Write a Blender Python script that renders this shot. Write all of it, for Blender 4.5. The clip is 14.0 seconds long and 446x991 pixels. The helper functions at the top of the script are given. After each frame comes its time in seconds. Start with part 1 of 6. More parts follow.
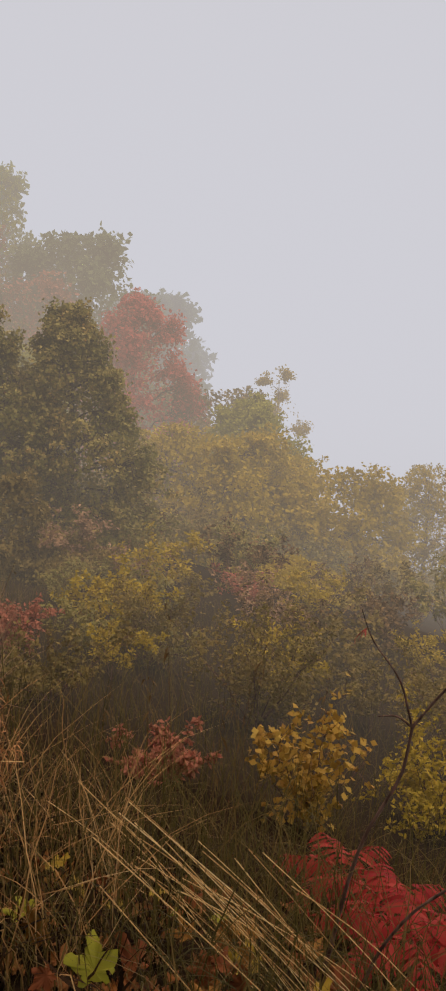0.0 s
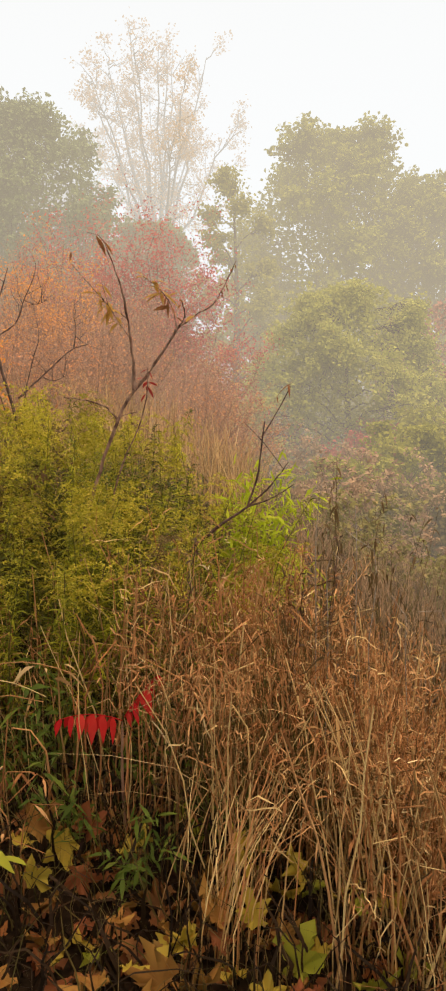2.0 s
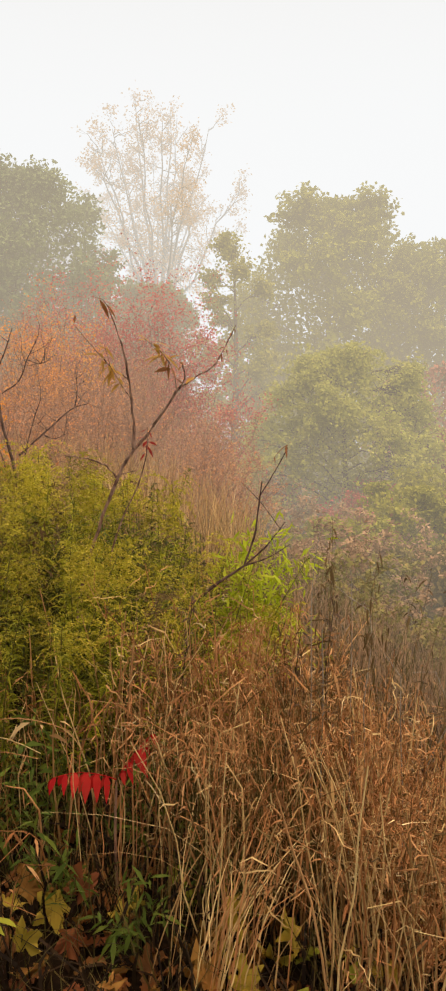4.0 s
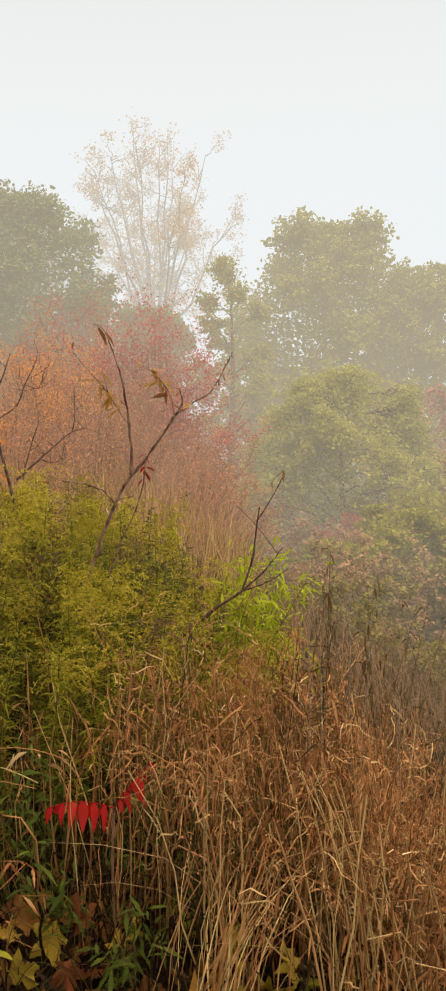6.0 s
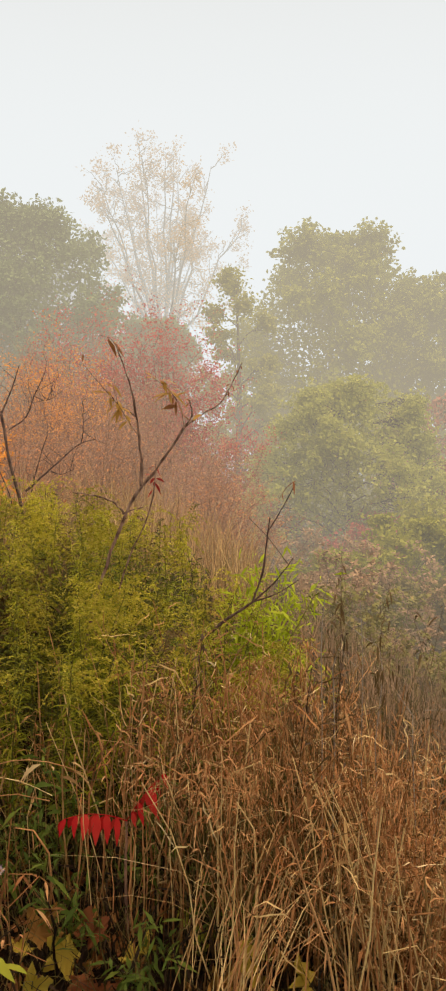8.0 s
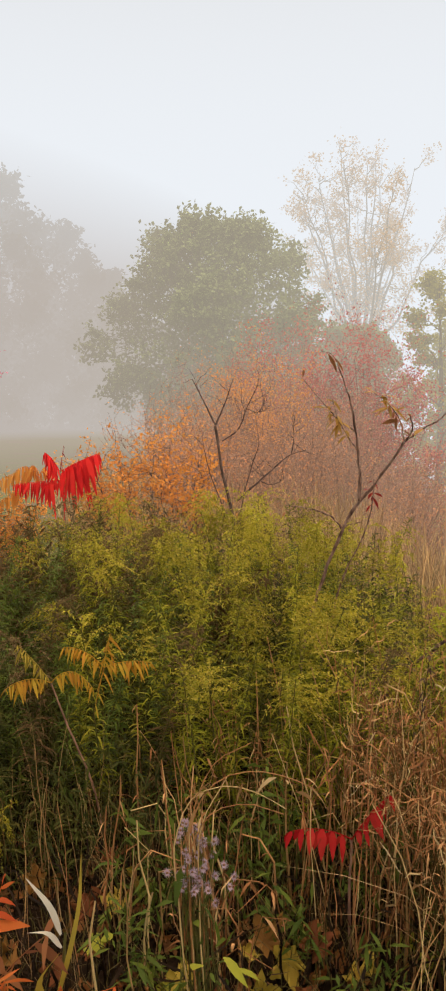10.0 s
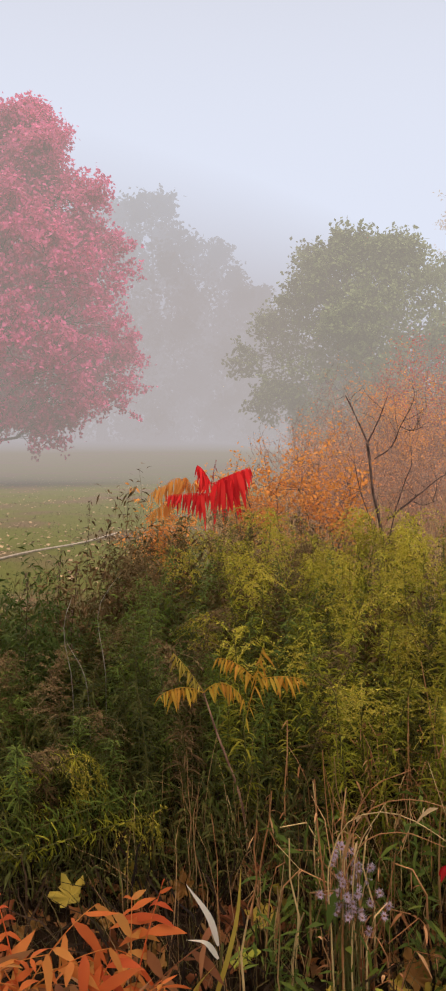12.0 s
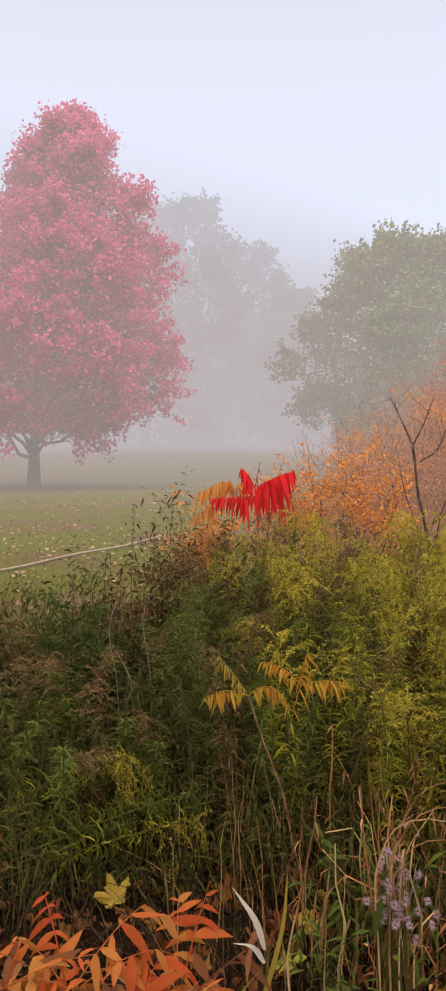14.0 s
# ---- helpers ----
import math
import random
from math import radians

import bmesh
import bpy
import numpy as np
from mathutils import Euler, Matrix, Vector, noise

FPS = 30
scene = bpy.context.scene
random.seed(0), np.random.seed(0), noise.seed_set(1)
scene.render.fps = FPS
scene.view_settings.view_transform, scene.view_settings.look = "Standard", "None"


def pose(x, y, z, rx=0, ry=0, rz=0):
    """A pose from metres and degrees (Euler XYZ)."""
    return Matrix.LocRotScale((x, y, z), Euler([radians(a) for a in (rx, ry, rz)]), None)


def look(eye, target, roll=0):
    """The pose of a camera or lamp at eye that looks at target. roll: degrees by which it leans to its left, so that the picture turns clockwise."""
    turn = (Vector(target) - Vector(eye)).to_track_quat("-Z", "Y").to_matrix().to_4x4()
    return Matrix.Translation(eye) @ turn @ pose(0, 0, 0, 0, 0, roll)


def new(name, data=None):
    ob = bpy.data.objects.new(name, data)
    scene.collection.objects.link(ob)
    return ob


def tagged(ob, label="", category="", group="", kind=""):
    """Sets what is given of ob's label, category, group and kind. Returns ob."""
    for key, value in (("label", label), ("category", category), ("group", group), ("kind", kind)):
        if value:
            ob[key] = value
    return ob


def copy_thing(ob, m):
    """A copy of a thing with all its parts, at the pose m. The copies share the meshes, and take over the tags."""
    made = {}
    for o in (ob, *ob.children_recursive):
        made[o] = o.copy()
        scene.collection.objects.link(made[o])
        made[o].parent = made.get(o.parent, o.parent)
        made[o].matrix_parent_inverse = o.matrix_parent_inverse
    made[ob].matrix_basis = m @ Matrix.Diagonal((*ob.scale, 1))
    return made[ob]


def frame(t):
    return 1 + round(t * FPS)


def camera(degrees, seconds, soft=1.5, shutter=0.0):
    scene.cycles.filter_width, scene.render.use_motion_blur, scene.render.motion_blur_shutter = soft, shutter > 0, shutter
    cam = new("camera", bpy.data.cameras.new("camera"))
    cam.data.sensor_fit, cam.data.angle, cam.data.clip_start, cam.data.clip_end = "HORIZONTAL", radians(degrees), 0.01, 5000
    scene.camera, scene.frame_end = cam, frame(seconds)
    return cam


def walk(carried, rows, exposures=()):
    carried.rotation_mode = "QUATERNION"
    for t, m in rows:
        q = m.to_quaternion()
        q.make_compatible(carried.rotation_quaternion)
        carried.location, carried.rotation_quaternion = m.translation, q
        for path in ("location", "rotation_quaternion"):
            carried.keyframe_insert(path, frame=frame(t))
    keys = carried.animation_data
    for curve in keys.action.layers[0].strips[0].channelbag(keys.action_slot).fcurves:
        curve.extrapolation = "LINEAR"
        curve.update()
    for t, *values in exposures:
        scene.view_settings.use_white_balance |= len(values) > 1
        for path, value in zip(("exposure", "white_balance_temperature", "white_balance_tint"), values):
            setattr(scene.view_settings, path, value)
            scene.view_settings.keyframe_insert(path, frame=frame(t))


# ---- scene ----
cam = camera(29.0, 14.0, soft=2.4)
ROWS = [
    (0, 0.340, -0.102, 1.395, 75.30, -2.55, -66.48),
    (0.1, 0.337, -0.086, 1.398, 74.85, -2.45, -61.54),
    (0.2, 0.319, -0.077, 1.412, 74.31, -2.87, -56.80),
    (0.3, 0.305, -0.095, 1.418, 74.32, -1.32, -52.92),
    (0.5, 0.309, -0.078, 1.425, 74.11, -0.86, -48.07),
    (0.9, 0.293, -0.046, 1.441, 74.51, 1.25, -40.07),
    (1, 0.271, -0.021, 1.452, 74.74, 1.68, -37.91),
    (1.5, 0.234, 0.022, 1.477, 76.61, 1.18, -30.01),
    (2, 0.229, 0.012, 1.476, 77.70, 1.09, -25.39),
    (2.5, 0.219, -0.019, 1.480, 79.47, 1.15, -24.14),
    (3, 0.215, -0.027, 1.478, 80.53, 0.65, -25.04),
    (5.5, 0.206, -0.028, 1.504, 82.69, 0.44, -25.52),
    (6, 0.206, -0.033, 1.503, 83.04, 0.48, -25.64),
    (6.5, 0.200, -0.045, 1.509, 83.21, 0.46, -25.68),
    (7, 0.199, -0.046, 1.504, 83.50, 0.64, -25.70),
    (7.2, 0.197, -0.044, 1.502, 83.61, 0.69, -25.66),
    (9.3, 0.137, -0.007, 1.534, 83.98, 0.77, -19.31),
    (9.5, 0.119, -0.009, 1.541, 84.04, 0.96, -17.01),
    (10, 0.079, -0.011, 1.548, 84.38, 1.13, -12.29),
    (10.5, 0.043, -0.006, 1.549, 84.75, 0.90, -9.01),
    (11, 0.029, -0.002, 1.550, 85.09, 0.52, -6.60),
    (11.5, 0.021, 0.006, 1.551, 85.31, 0.24, -4.56),
    (12, 0.009, 0.001, 1.550, 85.49, -0.15, -2.83),
    (12.5, 0.008, -0.006, 1.555, 85.53, -0.23, -1.81),
    (13, 0.004, -0.003, 1.553, 85.57, -0.14, -1.18),
    (13.5, 0.003, -0.001, 1.553, 85.62, 0.00, -0.53),
    (14, 0.000, -0.000, 1.550, 85.70, -0.00, 0.00),
]
EXPOSURES = [
    (0.0, 0.02, 6560, 25), (0.4, 0.28, 6560, 20), (1.0, 0.61, 6740, 18), (1.5, 0.67, 6800, 18), (3.0, 0.66, 6840, 19), (7.2, 0.53, 6720, 16), (9.5, 0.56, 6620, 17), (11.0, 0.39, 6140, 22), (13.3, 0.38, 6040, 25), (14.0, 0.50, 6040, 26),
]
walk(cam, [(t, pose(x, y, z, rx, ry, rz)) for t, x, y, z, rx, ry, rz in ROWS], EXPOSURES)

# ---------------------------------------------------------------- daylight in morning fog
# fog banks: how far off they start, their foot and top, light taken per metre, own glow in place of scattered daylight,
# their middle and reach
FOG_BANKS = ((6.0, -60.0, 64.0, 0.0098, (0.525, 0.49, 0.375), (0, 0), 890), (80.0, -58.0, 62.0, 0.022, (0.66, 0.90, 1.14), (0, 0), 890),
             (0.5, -56.0, 15.0, 0.0200, (0.155, 0.117, 0.114), (-60, 110), 90))    # the third bank's glow is set dim, to darken haze over the far end of the lawn
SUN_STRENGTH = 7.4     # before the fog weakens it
world = bpy.data.worlds.new("foggy_sky")
world.use_nodes = True
scene.world = world
wn, wl = world.node_tree.nodes, world.node_tree.links
wn.clear()
w_out = wn.new("ShaderNodeOutputWorld")
sky = wn.new("ShaderNodeTexSky")
sky.sky_type, sky.sun_disc = "NISHITA", False
sky.air_density, sky.dust_density, sky.ozone_density = 0.7, 6.0, 0.4
sky.sun_elevation, sky.sun_rotation = radians(71), radians(135)
w_bg = wn.new("ShaderNodeBackground")
w_bg.inputs["Strength"].default_value = 0.13
veil = wn.new("ShaderNodeHueSaturation")      # fog takes the blue out of the sky
veil.inputs["Saturation"].default_value = 0.8
wl.new(sky.outputs["Color"], veil.inputs["Color"])
wl.new(veil.outputs["Color"], w_bg.inputs["Color"])
wl.new(w_bg.outputs["Background"], w_out.inputs["Surface"])
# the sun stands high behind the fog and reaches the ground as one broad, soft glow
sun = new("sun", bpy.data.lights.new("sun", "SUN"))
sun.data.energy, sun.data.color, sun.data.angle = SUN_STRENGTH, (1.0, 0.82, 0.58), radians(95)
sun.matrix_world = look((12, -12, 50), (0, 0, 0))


# ---------------------------------------------------------------- materials
def ramp_node(nt, colours):
    ramp = nt.nodes.new("ShaderNodeValToRGB")
    els = ramp.color_ramp.elements
    while len(els) < len(colours):
        els.new(0.5)
    for i, c in enumerate(colours):
        els[i].position = i / max(1, len(colours) - 1)
        els[i].color = (*c, 1)
    return ramp


def leaf_mat(name, colours, gloss=0.6, thin=0.35, blotch=6.0, plants=0.0):
    """Thin plant tissue: each leaf takes its own tint, with blotches across it and light shining through; plants sets how far one plant differs from the next."""
    vary = 0.34 if blotch < 1.6 else 0.62
    m = bpy.data.materials.new(name)
    m.use_nodes = True
    nt = m.node_tree
    nt.nodes.clear()
    out = nt.nodes.new("ShaderNodeOutputMaterial")
    geo = nt.nodes.new("ShaderNodeNewGeometry")
    tex = nt.nodes.new("ShaderNodeTexCoord")
    noi = nt.nodes.new("ShaderNodeTexNoise")
    noi.inputs["Scale"].default_value, noi.inputs["Detail"].default_value = blotch, 3
    nt.links.new(tex.outputs["Object"], noi.inputs["Vector"])
    mix = nt.nodes.new("ShaderNodeMath")
    mix.operation = "MULTIPLY_ADD"
    mix.inputs[1].default_value = vary
    nt.links.new(geo.outputs["Random Per Island"], mix.inputs[0])
    off = nt.nodes.new("ShaderNodeMath")
    off.operation = "MULTIPLY_ADD"
    off.inputs[1].default_value, off.inputs[2].default_value = 1.3 - vary, 0.5 - vary * 0.5 - (1.3 - vary) * 0.5
    nt.links.new(noi.outputs["Fac"], off.inputs[0])
    nt.links.new(off.outputs[0], mix.inputs[2])
    ramp = ramp_node(nt, colours)
    nt.links.new(mix.outputs[0], ramp.inputs["Fac"])
    tint = ramp.outputs["Color"]
    if plants:
        who = nt.nodes.new("ShaderNodeObjectInfo")
        tone = nt.nodes.new("ShaderNodeMapRange")
        tone.inputs["To Min"].default_value, tone.inputs["To Max"].default_value = 1 - plants, 1 + plants * 0.55
        nt.links.new(who.outputs["Random"], tone.inputs["Value"])
        shade = nt.nodes.new("ShaderNodeHueSaturation")
        nt.links.new(tone.outputs[0], shade.inputs["Value"])
        nt.links.new(tint, shade.inputs["Color"])
        tint = shade.outputs["Color"]
    bsdf = nt.nodes.new("ShaderNodeBsdfPrincipled")
    bsdf.inputs["Roughness"].default_value = gloss
    bsdf.inputs["Specular IOR Level"].default_value = 0.07
    nt.links.new(tint, bsdf.inputs["Base Color"])
    if thin > 0:
        tra = nt.nodes.new("ShaderNodeBsdfTranslucent")
        nt.links.new(tint, tra.inputs["Color"])
        sh = nt.nodes.new("ShaderNodeMixShader")
        sh.inputs["Fac"].default_value = thin
        nt.links.new(bsdf.outputs[0], sh.inputs[1])
        nt.links.new(tra.outputs[0], sh.inputs[2])
        nt.links.new(sh.outputs[0], out.inputs["Surface"])
    else:
        nt.links.new(bsdf.outputs[0], out.inputs["Surface"])
    return m


def bark_mat(name, dark, light, scale=14.0):
    m = bpy.data.materials.new(name)
    m.use_nodes = True
    nt = m.node_tree
    bsdf = nt.nodes["Principled BSDF"]
    tex = nt.nodes.new("ShaderNodeTexCoord")
    mp = nt.nodes.new("ShaderNodeMapping")
    mp.inputs["Scale"].default_value = (1, 1, 0.3)
    noi = nt.nodes.new("ShaderNodeTexNoise")
    noi.inputs["Scale"].default_value, noi.inputs["Detail"].default_value = scale, 5
    ramp = ramp_node(nt, [dark, light])
    ramp.color_ramp.elements[0].position, ramp.color_ramp.elements[1].position = 0.35, 0.7
    bump = nt.nodes.new("ShaderNodeBump")
    bump.inputs["Strength"].default_value, bump.inputs["Distance"].default_value = 0.6, 0.01
    nt.links.new(tex.outputs["Object"], mp.inputs["Vector"])
    nt.links.new(mp.outputs[0], noi.inputs["Vector"])
    nt.links.new(noi.outputs["Fac"], ramp.inputs["Fac"])
    nt.links.new(noi.outputs["Fac"], bump.inputs["Height"])
    nt.links.new(ramp.outputs["Color"], bsdf.inputs["Base Color"])
    nt.links.new(bump.outputs[0], bsdf.inputs["Normal"])
    bsdf.inputs["Roughness"].default_value = 0.85
    bsdf.inputs["Specular IOR Level"].default_value = 0.1
    return m


def ground_mat():
    m = bpy.data.materials.new("ground_soil_and_turf")
    m.use_nodes = True
    nt = m.node_tree
    L = nt.links
    bsdf = nt.nodes["Principled BSDF"]
    tex = nt.nodes.new("ShaderNodeTexCoord")

    def noise_at(scale, detail):
        n = nt.nodes.new("ShaderNodeTexNoise")
        n.inputs["Scale"].default_value, n.inputs["Detail"].default_value = scale, detail
        L.new(tex.outputs["Object"], n.inputs["Vector"])
        return n
    fine, mid, wide = noise_at(38, 4), noise_at(4.5, 4), noise_at(0.45, 3)
    turf = ramp_node(nt, [(0.04, 0.045, 0.010), (0.08, 0.09, 0.016), (0.135, 0.115, 0.032)])
    litter = ramp_node(nt, [(0.045, 0.032, 0.02), (0.10, 0.068, 0.038), (0.20, 0.14, 0.085)])
    L.new(fine.outputs["Fac"], litter.inputs["Fac"])
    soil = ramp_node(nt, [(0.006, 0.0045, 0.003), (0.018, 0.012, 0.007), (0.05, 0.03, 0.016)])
    L.new(fine.outputs["Fac"], turf.inputs["Fac"])
    L.new(fine.outputs["Fac"], soil.inputs["Fac"])
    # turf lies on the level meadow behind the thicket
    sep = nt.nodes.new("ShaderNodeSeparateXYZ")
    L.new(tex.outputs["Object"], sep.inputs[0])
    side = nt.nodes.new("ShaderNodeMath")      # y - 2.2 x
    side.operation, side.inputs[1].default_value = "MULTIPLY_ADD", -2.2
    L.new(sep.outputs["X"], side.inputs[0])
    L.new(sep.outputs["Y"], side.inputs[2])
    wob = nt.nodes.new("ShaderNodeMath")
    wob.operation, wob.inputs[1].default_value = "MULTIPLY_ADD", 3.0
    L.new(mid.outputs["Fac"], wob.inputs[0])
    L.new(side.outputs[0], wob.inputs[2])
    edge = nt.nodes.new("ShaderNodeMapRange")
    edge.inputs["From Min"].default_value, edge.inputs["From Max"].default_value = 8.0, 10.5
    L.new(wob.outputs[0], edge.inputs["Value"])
    worn = nt.nodes.new("ShaderNodeMapRange")   # bare, leaf-strewn patches in the turf
    worn.inputs["From Min"].default_value, worn.inputs["From Max"].default_value = 0.5, 0.66
    worn.inputs["To Min"].default_value, worn.inputs["To Max"].default_value = 0.95, 0.1
    L.new(wide.outputs["Fac"], worn.inputs["Value"])
    lawn = nt.nodes.new("ShaderNodeMix")
    lawn.data_type = "RGBA"
    L.new(worn.outputs[0], lawn.inputs["Factor"])
    L.new(litter.outputs["Color"], lawn.inputs["A"])
    L.new(turf.outputs["Color"], lawn.inputs["B"])
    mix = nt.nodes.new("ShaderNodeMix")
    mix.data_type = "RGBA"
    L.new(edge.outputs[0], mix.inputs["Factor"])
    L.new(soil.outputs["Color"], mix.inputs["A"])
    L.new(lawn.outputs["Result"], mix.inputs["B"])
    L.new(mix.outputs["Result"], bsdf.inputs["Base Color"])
    bump = nt.nodes.new("ShaderNodeBump")
    bump.inputs["Strength"].default_value, bump.inputs["Distance"].default_value = 0.8, 0.03
    L.new(mid.outputs["Fac"], bump.inputs["Height"])
    L.new(bump.outputs[0], bsdf.inputs["Normal"])
    bsdf.inputs["Roughness"].default_value = 0.95
    bsdf.inputs["Specular IOR Level"].default_value = 0.0
    return m


BARK = bark_mat("grey_brown_bark", (0.035, 0.026, 0.02), (0.13, 0.10, 0.08))
TWIG = bark_mat("dark_wet_twig", (0.05, 0.029, 0.021), (0.20, 0.125, 0.088), 40)
SAPLINGWOOD = bark_mat("brown_sapling_wood", (0.09, 0.048, 0.032), (0.40, 0.25, 0.17), 55)
PINKTWIG = bark_mat("pinkish_twig", (0.17, 0.088, 0.055), (0.50, 0.29, 0.175), 30)
PALETWIG = bark_mat("bleached_twig", (0.2, 0.17, 0.13), (0.42, 0.37, 0.28), 40)
GREENSTEM = leaf_mat("green_stem", [(0.05, 0.07, 0.015), (0.12, 0.12, 0.03), (0.16, 0.10, 0.04)], 0.6, 0.0)
STRAW = leaf_mat("dry_straw", [(0.10, 0.05, 0.018), (0.32, 0.18, 0.065), (0.50, 0.32, 0.12), (0.66, 0.50, 0.25)], 0.55, 0.25, 3)
BLEACHED = leaf_mat("bleached_stalk", [(0.26, 0.13, 0.04), (0.54, 0.35, 0.13), (0.70, 0.52, 0.22), (0.78, 0.66, 0.38)], 0.5, 0.0, 3)
CHAR = leaf_mat("blackened_weed", [(0.05, 0.032, 0.02), (0.11, 0.07, 0.042), (0.20, 0.135, 0.08)], 0.6, 0.2, 6)
# near-black: shade of the stand's gaps put into blade colour; weed stems too
GAP_SHADE_STEM = leaf_mat("gap_shade_and_weed_stem", [(0.008, 0.005, 0.003), (0.022, 0.013, 0.006), (0.05, 0.028, 0.012)], 0.6, 0.1, 3)
RUSSET = leaf_mat("russet_stalk", [(0.10, 0.042, 0.016), (0.43, 0.195, 0.068), (0.72, 0.44, 0.185)], 0.6, 0.1, 3)
GRASS = leaf_mat("olive_grass", [(0.035, 0.032, 0.009), (0.095, 0.08, 0.022), (0.22, 0.15, 0.05)], 0.5, 0.35, 3)
LAWN = leaf_mat("worn_lawn_grass", [(0.035, 0.038, 0.008), (0.075, 0.082, 0.015), (0.13, 0.105, 0.03)], 0.5, 0.3, 3)
ROD = leaf_mat("goldenrod_leaf", [(0.06, 0.072, 0.007), (0.21, 0.225, 0.014), (0.40, 0.395, 0.028), (0.50, 0.38, 0.06)], 0.5, 0.4, 2.2, 0.5)
BROWNPLUME = leaf_mat("withered_plume", [(0.10, 0.065, 0.025), (0.19, 0.13, 0.05), (0.30, 0.22, 0.10)], 0.7, 0.2, 4)
PLUME = leaf_mat("goldenrod_plume", [(0.25, 0.23, 0.02), (0.46, 0.41, 0.035), (0.60, 0.46, 0.09)], 0.7, 0.3, 4, 0.35)
LIME = leaf_mat("lime_leaf", [(0.26, 0.34, 0.012), (0.42, 0.50, 0.025), (0.54, 0.55, 0.05)], 0.5, 0.45, 4)
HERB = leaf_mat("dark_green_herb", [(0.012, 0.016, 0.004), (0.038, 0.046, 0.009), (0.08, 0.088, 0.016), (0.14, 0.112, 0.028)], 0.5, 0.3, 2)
BUSHGREEN = leaf_mat("bush_green_leaf", [(0.025, 0.04, 0.008), (0.06, 0.09, 0.016), (0.11, 0.15, 0.03)], 0.5, 0.35, 3)
BROWNWEED = leaf_mat("withered_weed", [(0.04, 0.024, 0.010), (0.12, 0.075, 0.028), (0.24, 0.155, 0.06)], 0.7, 0.15, 3)
LITTER = leaf_mat("leaf_litter", [(0.06, 0.022, 0.010), (0.18, 0.065, 0.022), (0.32, 0.13, 0.035), (0.16, 0.08, 0.03), (0.42, 0.26, 0.05)], 0.5, 0.15, 5)
PALELITTER = leaf_mat("pale_leaf_litter", [(0.12, 0.07, 0.035), (0.24, 0.15, 0.075), (0.36, 0.26, 0.14), (0.32, 0.20, 0.07)], 0.5, 0.1, 4)
YELLOWLEAF = leaf_mat("yellow_maple_leaf", [(0.26, 0.20, 0.025), (0.42, 0.31, 0.04), (0.36, 0.30, 0.05)], 0.45, 0.2, 14)
GREENLEAF = leaf_mat("green_maple_leaf", [(0.22, 0.25, 0.02), (0.42, 0.42, 0.05)], 0.45, 0.25, 14)
OCHRELEAF = leaf_mat("ochre_maple_leaf", [(0.10, 0.045, 0.016), (0.27, 0.13, 0.03), (0.40, 0.24, 0.05)], 0.5, 0.15, 16)
RUSTLEAF = leaf_mat("rust_maple_leaf", [(0.06, 0.022, 0.011), (0.18, 0.06, 0.022), (0.36, 0.13, 0.04)], 0.5, 0.15, 12)
HERBLIGHT = leaf_mat("fresh_green_herb", [(0.05, 0.085, 0.015), (0.12, 0.17, 0.025), (0.2, 0.24, 0.03)], 0.5, 0.35, 6)
SUMACRED = leaf_mat("scarlet_sumac", [(0.50, 0.008, 0.010), (0.78, 0.018, 0.016), (0.86, 0.05, 0.03)], 0.45, 0.45, 5)
SEEDRED = leaf_mat("crimson_seedling", [(0.32, 0.010, 0.012), (0.52, 0.022, 0.02), (0.55, 0.06, 0.035)], 0.5, 0.35, 8)
SUMACDULL = leaf_mat("dull_red_sumac", [(0.20, 0.016, 0.018), (0.34, 0.035, 0.03), (0.40, 0.07, 0.045)], 0.6, 0.35, 5)
SUMACORANGE = leaf_mat("orange_sumac", [(0.38, 0.065, 0.018), (0.58, 0.145, 0.028), (0.54, 0.23, 0.045), (0.36, 0.20, 0.05)], 0.45, 0.3, 7)
SUMACEMBER = leaf_mat("ember_sumac", [(0.36, 0.05, 0.016), (0.56, 0.11, 0.024), (0.58, 0.19, 0.035)], 0.45, 0.3, 8)
SUMACYELLOW = leaf_mat("yellow_sumac", [(0.42, 0.16, 0.025), (0.56, 0.30, 0.03), (0.52, 0.40, 0.04)], 0.45, 0.35, 9)
DULLGOLD = leaf_mat("dull_golden_leaf", [(0.24, 0.13, 0.03), (0.38, 0.235, 0.04), (0.42, 0.31, 0.06)], 0.5, 0.35, 9)
SUMACRUST = leaf_mat("rust_sumac", [(0.14, 0.055, 0.025), (0.30, 0.12, 0.045), (0.42, 0.22, 0.08)], 0.5, 0.35, 8)
OCHRESPRAY = leaf_mat("ochre_sumac", [(0.30, 0.15, 0.03), (0.48, 0.27, 0.06), (0.60, 0.42, 0.16)], 0.5, 0.4, 14)
PALELEAF = leaf_mat("pale_leaf", [(0.62, 0.55, 0.38), (0.76, 0.71, 0.54)], 0.5, 0.2, 8)
PETAL = leaf_mat("lilac_petal", [(0.30, 0.21, 0.26), (0.44, 0.33, 0.37), (0.58, 0.48, 0.50)], 0.6, 0.3, 20)
DISC = leaf_mat("aster_disc", [(0.20, 0.10, 0.05), (0.34, 0.18, 0.05)], 0.8, 0.0, 20)
MAPLE = leaf_mat("crimson_maple_crown", [(0.43, 0.055, 0.165), (0.60, 0.115, 0.27), (0.71, 0.21, 0.37)], 0.5, 0.4, 0.6)
OAKGREEN = leaf_mat("dull_green_crown", [(0.07, 0.10, 0.04), (0.14, 0.185, 0.07), (0.22, 0.265, 0.105)], 0.5, 0.3, 0.6)
